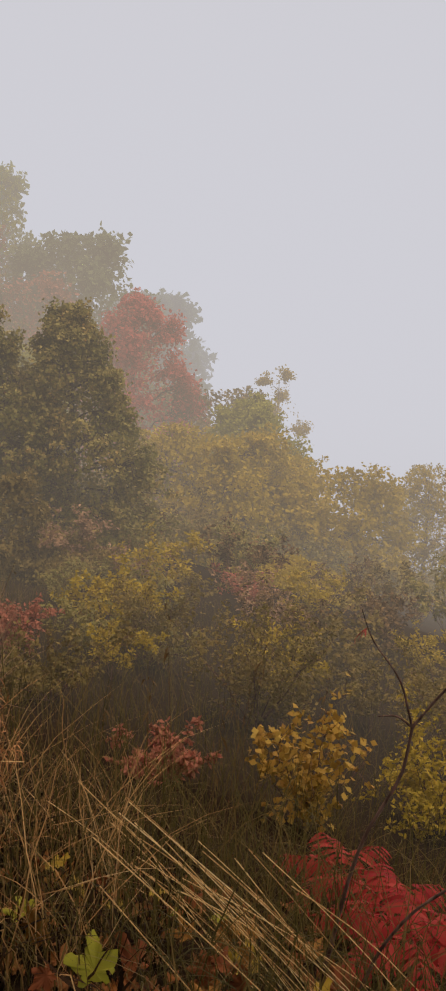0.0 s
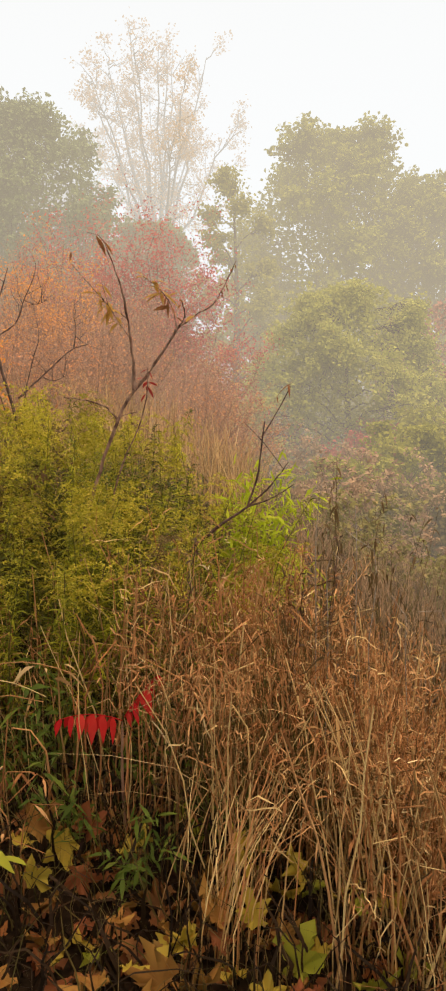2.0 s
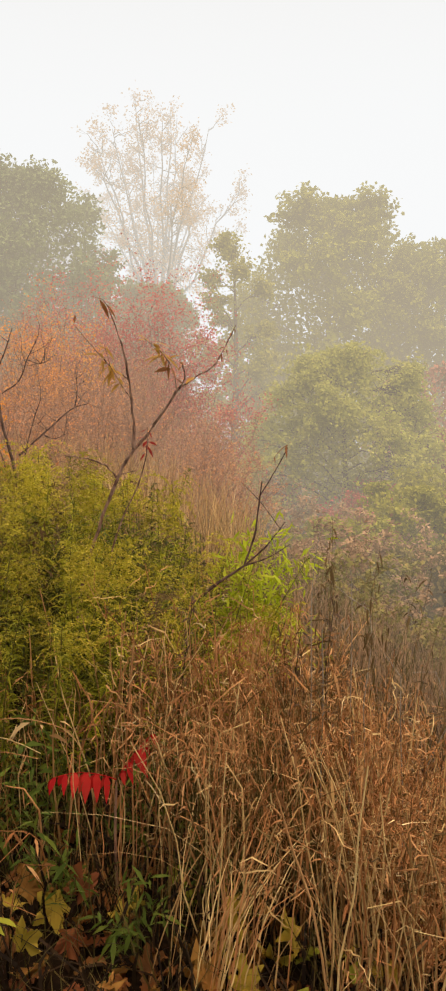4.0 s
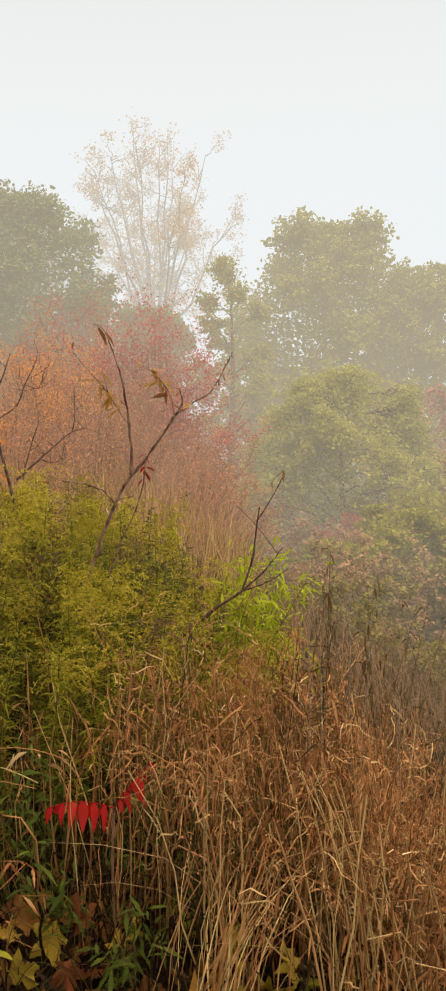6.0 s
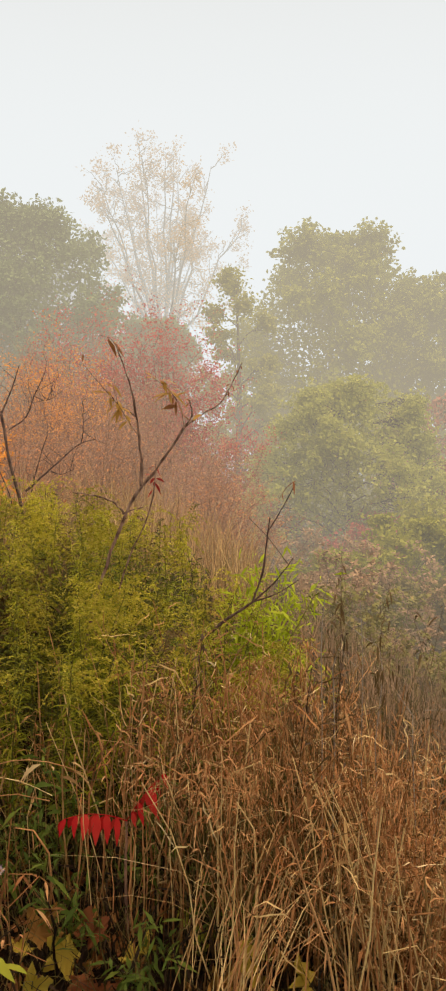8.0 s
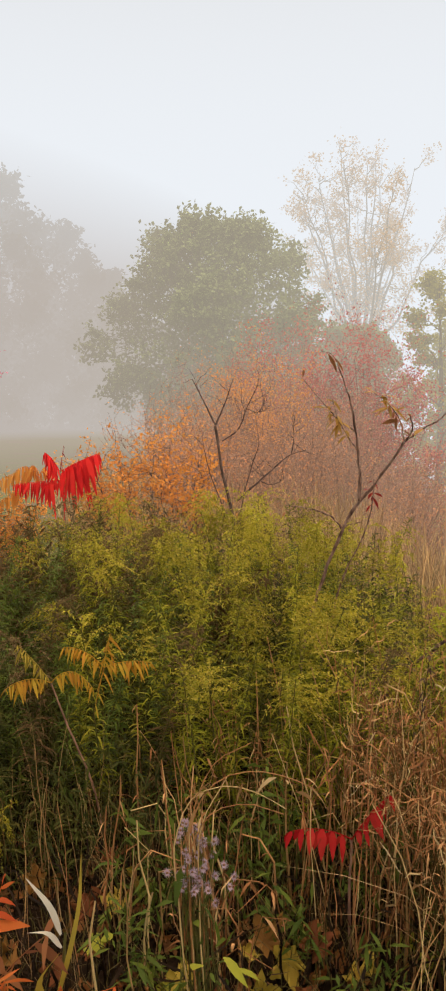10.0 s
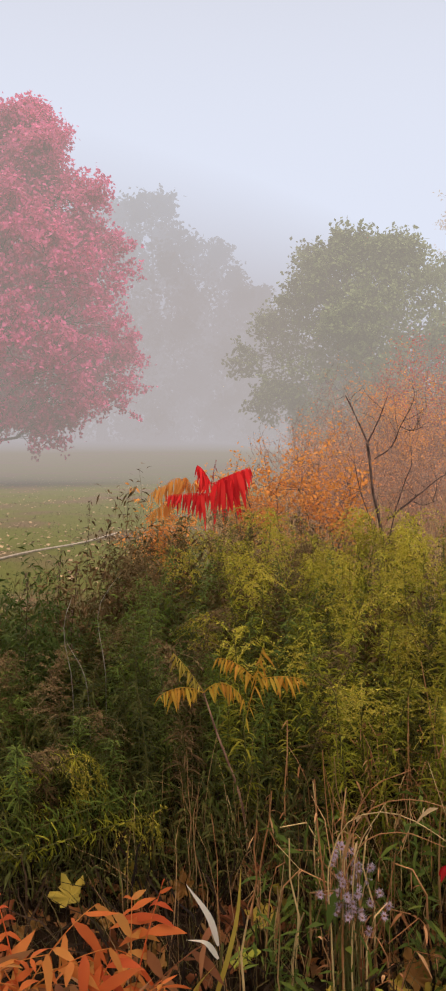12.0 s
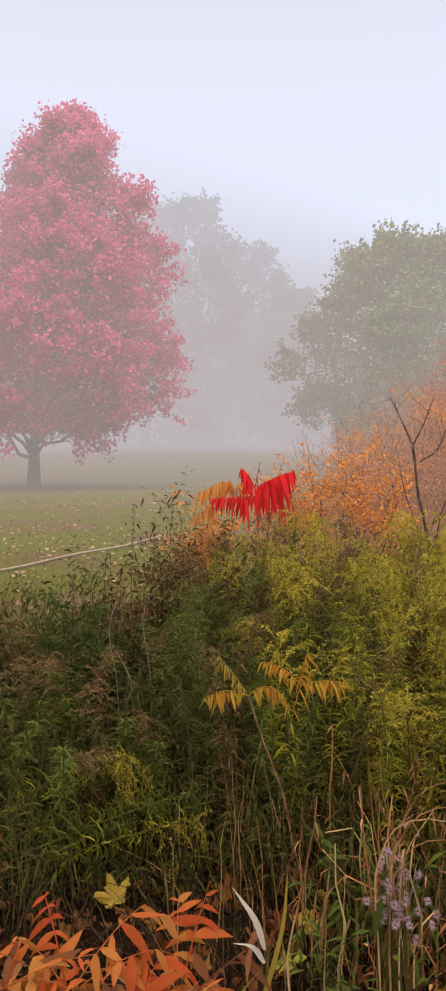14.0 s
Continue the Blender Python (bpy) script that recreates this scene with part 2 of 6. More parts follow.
MIDGREEN = leaf_mat("mid_green_crown", [(0.12, 0.14, 0.012), (0.24, 0.26, 0.022), (0.38, 0.37, 0.04)], 0.5, 0.35, 0.7)
BROWNGREEN = leaf_mat("bronze_green_crown", [(0.07, 0.07, 0.02), (0.16, 0.155, 0.04), (0.27, 0.225, 0.065), (0.47, 0.26, 0.08)], 0.5, 0.3, 0.8)
GOLD = leaf_mat("golden_crown", [(0.20, 0.16, 0.02), (0.36, 0.27, 0.025), (0.50, 0.37, 0.04)], 0.5, 0.4, 0.6)
PALEGOLD = leaf_mat("pale_gold_crown", [(0.36, 0.20, 0.09), (0.52, 0.31, 0.13), (0.6, 0.42, 0.18)], 0.5, 0.4, 0.6)
ROSE = leaf_mat("dusky_rose_crown", [(0.28, 0.055, 0.05), (0.48, 0.11, 0.085), (0.58, 0.19, 0.12)], 0.5, 0.4, 0.7)
CORAL = leaf_mat("coral_brush", [(0.50, 0.175, 0.065), (0.66, 0.28, 0.105), (0.70, 0.41, 0.16)], 0.5, 0.4, 1.0)
AMBER = leaf_mat("amber_brush", [(0.56, 0.19, 0.035), (0.72, 0.30, 0.045), (0.66, 0.37, 0.08)], 0.5, 0.4, 1.5)
FRESHGREEN = leaf_mat("fresh_yellow_green_crown", [(0.21, 0.22, 0.045), (0.36, 0.37, 0.075), (0.50, 0.49, 0.14)], 0.5, 0.45, 0.8)
WARMGREEN = leaf_mat("yellow_green_crown", [(0.15, 0.15, 0.02), (0.28, 0.28, 0.035), (0.42, 0.38, 0.06)], 0.5, 0.4, 0.7)
DULLROSE = leaf_mat("dull_coral_shrub", [(0.22, 0.075, 0.05), (0.34, 0.13, 0.08), (0.40, 0.20, 0.11)], 0.6, 0.3, 0.8)
DULLOLIVE = leaf_mat("dull_olive_shrub", [(0.06, 0.05, 0.016), (0.13, 0.105, 0.03), (0.22, 0.165, 0.05), (0.30, 0.17, 0.06)], 0.6, 0.3, 0.8)
TAWNY = leaf_mat("tawny_shrub", [(0.17, 0.105, 0.055), (0.31, 0.20, 0.11), (0.44, 0.29, 0.165)], 0.6, 0.3, 0.9)
FARLEAF = leaf_mat("far_wood_crown", [(0.03, 0.03, 0.015), (0.06, 0.055, 0.025), (0.11, 0.075, 0.04)], 0.6, 0.3, 0.15)


# ---------------------------------------------------------------- mesh tools
UP = np.array([0.0, 0.0, 1.0])


def unit(v):
    return v / np.maximum(np.linalg.norm(v, axis=-1, keepdims=True), 1e-9)


def join(parts):
    vs, fs, n = [], [], 0
    for v, f in parts:
        vs.append(v)
        fs.append(f + n)
        n += len(v)
    return np.concatenate(vs), np.concatenate(fs)


def part(name, vf, mat, parent=None, label=""):
    """One mesh object out of vertex and face arrays, under a thing or a part."""
    v, f = vf
    me = bpy.data.meshes.new(name)
    k = f.shape[1]
    me.vertices.add(len(v))
    me.vertices.foreach_set("co", np.ascontiguousarray(v, dtype=np.float32).ravel())
    me.loops.add(f.size)
    me.loops.foreach_set("vertex_index", np.ascontiguousarray(f, dtype=np.int32).ravel())
    me.polygons.add(len(f))
    me.polygons.foreach_set("loop_start", np.arange(0, f.size, k, dtype=np.int32))
    me.polygons.foreach_set("use_smooth", np.ones(len(f), dtype=bool))
    me.update(calc_edges=True)
    me.materials.append(mat)
    ob = new(name, me)
    if parent is not None:
        ob.parent = parent
    if label:
        ob["label"] = label
    return ob


def ribbons(P, W, S):
    """Flat strips: centre lines P (n, k, 3), widths W (n, k), side directions S (n, 3) or (n, k, 3)."""
    n, k = P.shape[:2]
    if S.ndim == 2:
        S = S[:, None, :]
    off = S * (W[..., None] * 0.5)
    V = np.stack([P - off, P + off], axis=2).reshape(-1, 3)
    base = (np.arange(n) * k * 2)[:, None] + (np.arange(k - 1) * 2)[None, :]
    F = np.stack([base, base + 1, base + 3, base + 2], axis=-1).reshape(-1, 4)
    return V, F


def tubes(P, R, sides=4):
    """Round stems: centre lines P (n, k, 3), radii R (n, k)."""
    n, k = P.shape[:2]
    T = unit(np.gradient(P, axis=1))
    ref = np.where(np.abs(T[..., 2:3]) > 0.8, np.array([1.0, 0.2, 0]), UP)
    A = unit(np.cross(T, ref))
    B = np.cross(T, A)
    ang = np.arange(sides) * 2 * np.pi / sides
    V = P[:, :, None, :] + R[:, :, None, None] * (A[:, :, None, :] * np.cos(ang)[:, None] + B[:, :, None, :] * np.sin(ang)[:, None])
    base = (np.arange(n) * k * sides)[:, None, None] + (np.arange(k - 1) * sides)[None, :, None]
    i = np.arange(sides)[None, None, :]
    j = (i + 1) % sides
    F = np.stack([base + i, base + j, base + sides + j, base + sides + i], axis=-1).reshape(-1, 4)
    return V.reshape(-1, 3), F


def spline(points, k=12):
    """A smooth line through a few places."""
    p = np.array(points, float)
    t = np.r_[0, np.cumsum(np.linalg.norm(np.diff(p, axis=0), axis=1))]
    m = np.gradient(p, t, axis=0) if len(p) > 2 else np.repeat((p[1:] - p[:1]) / t[1], 2, axis=0)
    s = np.linspace(0, t[-1], k)
    i = np.clip(np.searchsorted(t, s, side="right") - 1, 0, len(t) - 2)
    hh = (t[i + 1] - t[i])[:, None]
    u = ((s - t[i]) / (t[i + 1] - t[i]))[:, None]
    return (2 * u**3 - 3 * u**2 + 1) * p[i] + (u**3 - 2 * u**2 + u) * hh * m[i] + (3 * u**2 - 2 * u**3) * p[i + 1] + (u**3 - u**2) * hh * m[i + 1]


def limb(points, r0, r1, k=12, sides=6, knob=0.0, seed=0):
    """One woody branch along a smooth line."""
    P = spline(points, k)[None]
    R = np.linspace(r0, r1, k)[None]
    if knob:
        g = np.random.default_rng(seed)
        R = R * (1 + knob * g.uniform(-1, 1, (1, k)))
        P = P + g.normal(0, r0 * knob, P.shape)
    return tubes(P, R, sides)


def leaves(g, pos, dirs, length, ratio=0.35, droop=0.3, k=3, roll=1.0):
    """Leaf blades that start at pos, run along dirs and sag."""
    n = len(pos)
    dirs = unit(dirs)
    s = np.linspace(0, 1, k)
    length = np.broadcast_to(length, (n,))
    P = pos[:, None, :] + dirs[:, None, :] * (length[:, None] * s)[..., None]
    P[:, :, 2] -= droop * length[:, None] * s**2
    side = unit(np.cross(dirs, UP) + g.normal(0, 0.35 * roll, (n, 3)))
    prof = {3: [0.12, 1.0, 0.06], 4: [0.1, 0.95, 0.8, 0.04], 5: [0.1, 0.8, 1.0, 0.65, 0.03]}[k]
    W = (length * ratio)[:, None] * np.array(prof)
    return ribbons(P, W, side)


def kites(g, pos, face, length, ratio=0.6):
    """Small four-cornered leaves for crowns that stand far off, each lying roughly square to face."""
    n = len(pos)
    length = np.broadcast_to(length, (n,))[:, None]
    d = unit(np.cross(face, g.normal(0, 1, (n, 3))))
    side = unit(np.cross(d, face)) * length * ratio * 0.5
    mid = pos + d * length * 0.45 + face * length * 0.08
    tip = pos + d * length
    V = np.stack([pos, mid - side, tip, mid + side], 1).reshape(-1, 3)
    return V, np.arange(n * 4).reshape(n, 4)


def ball_dirs(g, n, lift=0.0):
    d = g.normal(0, 1, (n, 3))
    d[:, 2] += lift
    return unit(d)


def thing(name, at, label, category, group=""):
    e = new(name)
    e.location = at
    return tagged(e, label, category, group)


# ---------------------------------------------------------------- the lie of the land
def land(x, y):
    """Level meadow, breaking into a wooded slope on the far side of a slanting edge."""
    x, y = np.asarray(x, float), np.asarray(y, float)
    d = x - (1.5 + 0.25 * y)
    s = np.logaddexp(0, np.clip(d / 0.6, -60, 200)) * 0.6
    deep = np.clip(s - 16, 0, 90)
    return -0.2 - 0.034 * np.clip(y - 10, 0, 40) + 0.03 * np.clip(y - 54, 0, 60) - 7 * (1 - np.exp(-s / 9)) - 0.33 * deep + 0.035 * np.sin(1.3 * x + 0.4 * y) * np.sin(1.1 * y - 0.4 * x)


def build_ground():
    radii = np.r_[0, np.geomspace(0.4, 1500, 110)]
    n = 144
    ang = np.arange(n) * 2 * np.pi / n
    x, y = radii[:, None] * np.cos(ang), radii[:, None] * np.sin(ang)
    V = np.stack([x, y, land(x, y)], -1).reshape(-1, 3)
    i = np.arange(len(radii) - 1)[:, None] * n
    j, j2 = np.arange(n)[None], (np.arange(n)[None] + 1) % n
    F = np.stack([i + j, i + n + j, i + n + j2, i + j2], -1).reshape(-1, 4)
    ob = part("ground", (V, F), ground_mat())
    tagged(ob, "dark leaf-strewn soil and worn turf falling into a wooded slope", "ground", kind="structure")


build_ground()


def fog_bank(inner, foot, top, density, light, middle, reach):
    """Morning fog that stands round the clearing like a ring, thinner than the eye can follow close by."""
    n = 64
    a = np.arange(n) * 2 * np.pi / n
    rim = np.stack([np.cos(a), np.sin(a), 0 * a], -1)
    V = np.concatenate([rim * rr + [*middle, z] for rr, z in ((inner, foot), (inner, top), (reach - inner, top), (reach - inner, foot))])
    i, i2 = np.arange(n), (np.arange(n) + 1) % n
    F = np.concatenate([np.stack([i + b * n, i + ((b + 1) % 4) * n, i2 + ((b + 1) % 4) * n, i2 + b * n], -1) for b in range(4)])
    m = bpy.data.materials.new("self_lit_morning_fog")
    m.use_nodes = True
    nt = m.node_tree
    nt.nodes.clear()
    out = nt.nodes.new("ShaderNodeOutputMaterial")
    thin = nt.nodes.new("ShaderNodeVolumeAbsorption")
    thin.inputs["Color"].default_value = (0, 0, 0, 1)
    thin.inputs["Density"].default_value = density
    # the fog emits its own light, standing in for daylight scattered within it
    scatter_glow = nt.nodes.new("ShaderNodeEmission")
    scatter_glow.inputs["Color"].default_value = (*light, 1)
    scatter_glow.inputs["Strength"].default_value = density
    both = nt.nodes.new("ShaderNodeAddShader")
    nt.links.new(thin.outputs[0], both.inputs[0])
    nt.links.new(scatter_glow.outputs[0], both.inputs[1])
    nt.links.new(both.outputs[0], out.inputs["Volume"])
    ob = part("fog", (V, F), m)
    tagged(ob, "pale self-glowing morning fog hanging over lawn and slope", "fog", kind="stuff")


for bank in FOG_BANKS:
    fog_bank(*bank)


# ---------------------------------------------------------------- trees
PROFILES = {   # crown radius from its foot to its tip
    "oval": ((0, .45), (.15, .8), (.35, 1), (.6, .88), (.8, .62), (1, .15)),
    "round": ((0, .55), (.25, .95), (.5, 1), (.75, .85), (.92, .55), (1, .2)),
    "maple": ((0, .55), (.1, .9), (.28, 1), (.46, .88), (.62, .64), (.78, .40), (.9, .2), (1, .03)),
    "skirt": ((0, .9), (.25, 1), (.5, .9), (.75, .66), (.92, .42), (1, .15)),
    "peaked": ((0, 1), (.3, .93), (.5, .72), (.7, .47), (.85, .26), (1, .04)),
    "slim": ((0, .7), (.3, 1), (.6, .9), (.85, .6), (1, .1)),
}


def along(P, t):
    """Places at shares t of rows of points P (n, k, 3)."""
    k = P.shape[1]
    lo = np.clip((t * (k - 1)).astype(int), 0, k - 2)
    fr = (t * (k - 1) - lo)[:, None]
    i = np.arange(len(P))
    return P[i, lo] * (1 - fr) + P[i, lo + 1] * fr


def tree(name, x, y, top, radius, leaf, label, seed, clear=0.15, count=9000, size=0.13, profile="oval", boughs=26, tufts=24,
         puff=0.10, lean=(0, 0), droop=0.3, rise=0.5, girth=None, fill=0.22, ragged=1.0):
    """A tapered trunk, limbs that end in boughs, twigs that end in tufts, and single leaves round each tuft."""
    g = np.random.default_rng(seed)
    z0 = float(land(x, y)) - 0.1
    H = top - z0
    e = thing(name, (x, y, z0), label, "tree")
    girth = girth or 0.018 * H + 0.03
    s = np.linspace(0, 1, 10)
    T = np.stack([lean[0] * s + 0.04 * radius * np.sin(5 * s + seed), lean[1] * s + 0.04 * radius * np.cos(4 * s + seed), H * 0.92 * s], -1)
    part("trunk", tubes(T[None], (girth * (1 - 0.95 * s) * (1 + 0.5 * np.exp(-s * 25)))[None], 9), BARK, e)
    pu, pr = np.array(PROFILES[profile]).T

    def axis(z):
        return np.stack([np.interp(z, T[:, 2], T[:, 0]), np.interp(z, T[:, 2], T[:, 1]), z], -1)

    def hull(u, th):
        return radius * np.interp(u, pu, pr) * (1 + ragged * (0.13 * np.sin(2 * th + seed) + 0.10 * np.sin(3 * th + 5 * u + 2 * seed)))
    # boughs, the last one at the tip
    ub = np.r_[(np.arange(boughs - 1) + g.uniform(0.1, 0.9, boughs - 1)) / boughs, 0.95]
    ub = 1 - (1 - ub) ** 0.85
    th = np.arange(boughs) * 2.4 + g.uniform(-0.6, 0.6, boughs)
    out = np.stack([np.cos(th), np.sin(th), 0 * th], -1)
    rb = radius * g.uniform(0.24, 0.40, boughs) * (0.2 + 0.82 * np.interp(ub, pu, pr))
    rb[-1] = min(rb[-1], 0.2 * radius)
    reach = np.maximum(hull(ub, th) - rb * 0.75, 0.0) * g.uniform(0.78, 1.05, boughs)
    zb = np.minimum((clear + (1 - clear) * ub) * H, H - rb * 0.55)
    cb = axis(zb) + out * reach[:, None]
    q = np.linspace(0, 1, 7)
    z1 = np.maximum(zb - rise * reach - 0.15 * H * (1 - ub) * clear, 0.08 * H)
    root = axis(z1)
    P = root[:, None] + (cb - root)[:, None] * q[:, None]
    P[:, :, 2] += (reach * 0.12)[:, None] * np.sin(np.pi * q)
    P[:, 1:-1] += g.normal(0, 0.025 * radius, (boughs, 5, 3))
    wood = [tubes(P, (girth * 0.36 * (1.1 - ub))[:, None] * (1 - 0.8 * q) + 0.004, 5)]
    # tufts round the boughs
    n = boughs * tufts
    ii = np.repeat(np.arange(boughs), tufts)
    nn = unit(ball_dirs(g, n, 0.25) + out[ii] * 0.55)
    far = g.uniform(0.35, 1.0, n) ** 0.7 + ragged * 0.28 * (g.uniform(0, 1, n) < 0.16)
    ct = cb[ii] + nn * (rb[ii] * far)[:, None] * [1, 1, 0.8]
    ct[:, 2] -= droop * rb[ii] * (nn[:, 0] ** 2 + nn[:, 1] ** 2) * far ** 2 * 0.6
    ct[:, 2] = np.clip(ct[:, 2], 0.25, H * 0.99)
    rc = radius * puff * g.uniform(0.55, 1.4, n) * (1.15 - 0.4 * np.clip(far, 0, 1.2))
    sp = along(P[ii], g.uniform(0.45, 1.0, n))
    q2 = np.linspace(0, 1, 4)
    P2 = sp[:, None] + (ct - sp)[:, None] * q2[:, None]
    P2[:, 1:3] += g.normal(0, 0.012 * radius, (n, 2, 3))
    wood.append(tubes(P2, girth * 0.07 * (1 - 0.8 * q2)[None].repeat(n, 0) + 0.003, 3))
    part("limb_framework", join(wood), BARK, e)
    # leaves
    who = g.choice(n, count, p=rc ** 1.7 / np.sum(rc ** 1.7))
    grow = unit(nn + [0, 0, 0.35 - droop])[who]
    c = ct[who] + grow * (rc[who] * g.uniform(-0.9, 1.15, count))[:, None] + g.normal(0, 0.42, (count, 3)) * rc[who][:, None] * [1, 1, 0.75]
    nf = int(count * fill)
    if nf:                     # leaves on the inner twigs
        uf, tf = g.uniform(0, 0.97, nf), g.uniform(0, 2 * np.pi, nf)
        rf = hull(uf, tf) * np.sqrt(g.uniform(0, 0.72, nf))
        c[:nf] = axis((clear + (1 - clear) * uf) * H) + np.stack([np.cos(tf) * rf, np.sin(tf) * rf, 0 * rf], -1)
    c[:, 2] = np.clip(c[:, 2], 0.2, H)
    face = unit(nn[who] * 0.5 + ball_dirs(g, count, 0.5))
    part("crown", kites(g, c, face, size * g.uniform(0.6, 1.35, count), 0.7), leaf, e)
    return e


def open_tree(name, x, y, top, radius, leaf, label, seed, stems=17, count=9000, size=0.3):
    """Several upright stems fanning from a short bole, finely twigged, with thin tufts of leaves."""
    g = np.random.default_rng(seed)
    z0 = float(land(x, y)) - 0.1
    H = top - z0
    e = thing(name, (x, y, z0), label, "tree")
    fork = 0.30 * H
    part("trunk", limb([(0, 0, 0), (0.1, 0, fork * 0.5), (0, 0.1, fork)], 0.013 * H, 0.009 * H, 10, 9), BARK, e)
    k = 9
    q = np.linspace(0, 1, k)
    az = np.arange(stems) * 2.4 + g.uniform(-0.4, 0.4, stems)
    rr = radius * np.sqrt((np.arange(stems) + 0.4) / stems) * g.uniform(0.8, 1.05, stems)
    hh = (H - fork) * np.sqrt(np.clip(1 - 0.78 * (rr / radius) ** 2, 0.1, 1)) * g.uniform(0.9, 1.0, stems)
    P = np.zeros((stems, k, 3))
    P[:, :, 0] = (np.cos(az) * rr)[:, None] * q ** 0.95
    P[:, :, 1] = (np.sin(az) * rr)[:, None] * q ** 0.95
    P[:, :, 2] = fork - 0.05 * H * g.uniform(0, 1, (stems, 1)) * (1 - q) + hh[:, None] * q ** 0.85
    P[:, 2:] += g.normal(0, 0.02 * radius, (stems, k - 2, 3))
    wood = [tubes(P, 0.0052 * H * (1 - 0.9 * q)[None].repeat(stems, 0) + 0.006, 5)]
    m = 15
    ii = np.repeat(np.arange(stems), m)
    at = g.uniform(0.25, 1.0, stems * m)
    sp = along(P[ii], at)
    d = unit(g.normal(0, 0.75, (stems * m, 3)) + np.stack([np.cos(az), np.sin(az), 0 * az], -1)[ii] * 0.4 + [0, 0, 0.8])
    sl = radius * g.uniform(0.22, 0.5, stems * m) * (1.15 - 0.6 * at)
    q2 = np.linspace(0, 1, 5)
    P2 = sp[:, None] + d[:, None] * (sl[:, None] * q2)[..., None]
    P2[:, 1:] += g.normal(0, 0.014 * radius, (stems * m, 4, 3))
    wood.append(tubes(P2, 0.0016 * H * (1 - 0.8 * q2)[None].repeat(stems * m, 0) + 0.004, 3))
    w = 5
    jj = np.repeat(np.arange(stems * m), w)
    sp3 = along(P2[jj], g.uniform(0.3, 1.0, len(jj)))
    d3 = unit(d[jj] * 0.8 + g.normal(0, 0.7, (len(jj), 3)))
    end = sp3 + d3 * (sl[jj] * g.uniform(0.2, 0.5, len(jj)))[:, None]
    wood.append(tubes(np.stack([sp3, (sp3 + end) / 2 + g.normal(0, 0.05, end.shape), end], 1), np.array([[0.012, 0.009, 0.005]]).repeat(len(jj), 0), 3))
    part("limb_framework", join(wood), BARK, e)
    keep = g.uniform(0.1, 1.0, len(end)) ** 2
    who = g.choice(len(end), count, p=keep / keep.sum())
    c = end[who] + g.normal(0, 0.30, (count, 3))
    part("crown", kites(g, c, ball_dirs(g, count, 0.4), size * g.uniform(0.6, 1.3, count), 0.6), leaf, e)
    return e


tree("red_maple", -9.9, 45.1, 18.2, 7.0, MAPLE, "crimson maple in full autumn leaf standing on the lawn", 3, profile="maple",
     clear=0.15, count=110000, size=0.22, boughs=52, tufts=34, puff=0.075, lean=(1.9, 0), rise=0.5, droop=0.12, girth=0.27, fill=0.3, ragged=1.5)
tree("green_tree", 13.1, 59.6, 15.0, 7.3, OAKGREEN, "broad dull green tree at the edge of the lawn", 8, profile="round",
     clear=0.08, count=70000, size=0.28, fill=0.35, boughs=34, tufts=30, puff=0.085, droop=0.25, rise=0.35)
open_tree("thin_tree", 33.0, 83.6, 28.8, 9.2, PALEGOLD, "tall thin tree, half bare with pale yellow leaves", 12, count=15000, size=0.28)
tree("broad_tree", 39.4, 61.6, 15.6, 8.2, MIDGREEN, "large rounded green tree on the slope", 15, profile="round",
     clear=0.06, count=70000, size=0.36, fill=0.35, boughs=32, tufts=28, puff=0.095, rise=0.5)
tree("broad_tree", 47.6, 57.6, 12.2, 7.4, MIDGREEN, "rounded green tree crowding a larger one", 16, profile="round",
     clear=0.05, count=56000, size=0.36, fill=0.35, boughs=28, tufts=26, puff=0.10, rise=0.5)
tree("green_tree", 25.4, 66.4, 8.4, 4.6, OAKGREEN, "dull green tree half hidden behind the brush", 9, profile="round",
     clear=0.05, count=30000, size=0.32, boughs=26, tufts=22, fill=0.4)
tree("slim_tree", 26.6, 53.6, 10.9, 3.2, WARMGREEN, "slim yellow-green tree with a loose crown", 18, profile="slim",
     clear=0.15, count=13000, size=0.24, boughs=18, tufts=18, puff=0.14, rise=0.7, fill=0.1)
tree("drooping_tree", 21.8, 32.5, 2.5, 4.9, FRESHGREEN, "small green tree with tiers of drooping foliage", 21, profile="skirt",
     clear=0.03, count=60000, size=0.16, boughs=38, tufts=26, puff=0.085, rise=0.3, droop=0.9, ragged=1.9)
tree("bronze_tree", 17.4, 13.8, 0.75, 2.7, BROWNGREEN, "dense bronze-green tree with a pointed top", 24, profile="peaked",
     clear=0.04, count=40000, size=0.105, boughs=34, tufts=34, puff=0.068, rise=0.3, droop=0.5)
tree("bronze_tree", 18.9, 12.1, 0.55, 2.9, BROWNGREEN, "dense bronze-green tree with orange-tinted twig ends", 25, profile="peaked",
     clear=0.04, count=46000, size=0.105, boughs=38, tufts=34, puff=0.068, rise=0.3, droop=0.5)
tree("rose_tree", 47.0, 25.8, 0.0, 4.2, ROSE, "dusky rose-leaved tree on the slope", 28, count=24000, size=0.24, boughs=22, tufts=22, puff=0.11, rise=0.6)
tree("misty_tree", 58.6, 55.0, 11.8, 6.2, TAWNY, "tall tree with fading tawny leaves, dim in fog", 30, count=26000, size=0.5, boughs=24, tufts=20, puff=0.12, rise=0.7, clear=0.05, fill=0.5)
tree("misty_tree", 65.0, 51.5, 9.9, 6.6, MIDGREEN, "tall green tree almost lost in fog", 31, profile="round", count=26000, size=0.5, boughs=24, tufts=20, puff=0.12, rise=0.6, clear=0.05, fill=0.5)
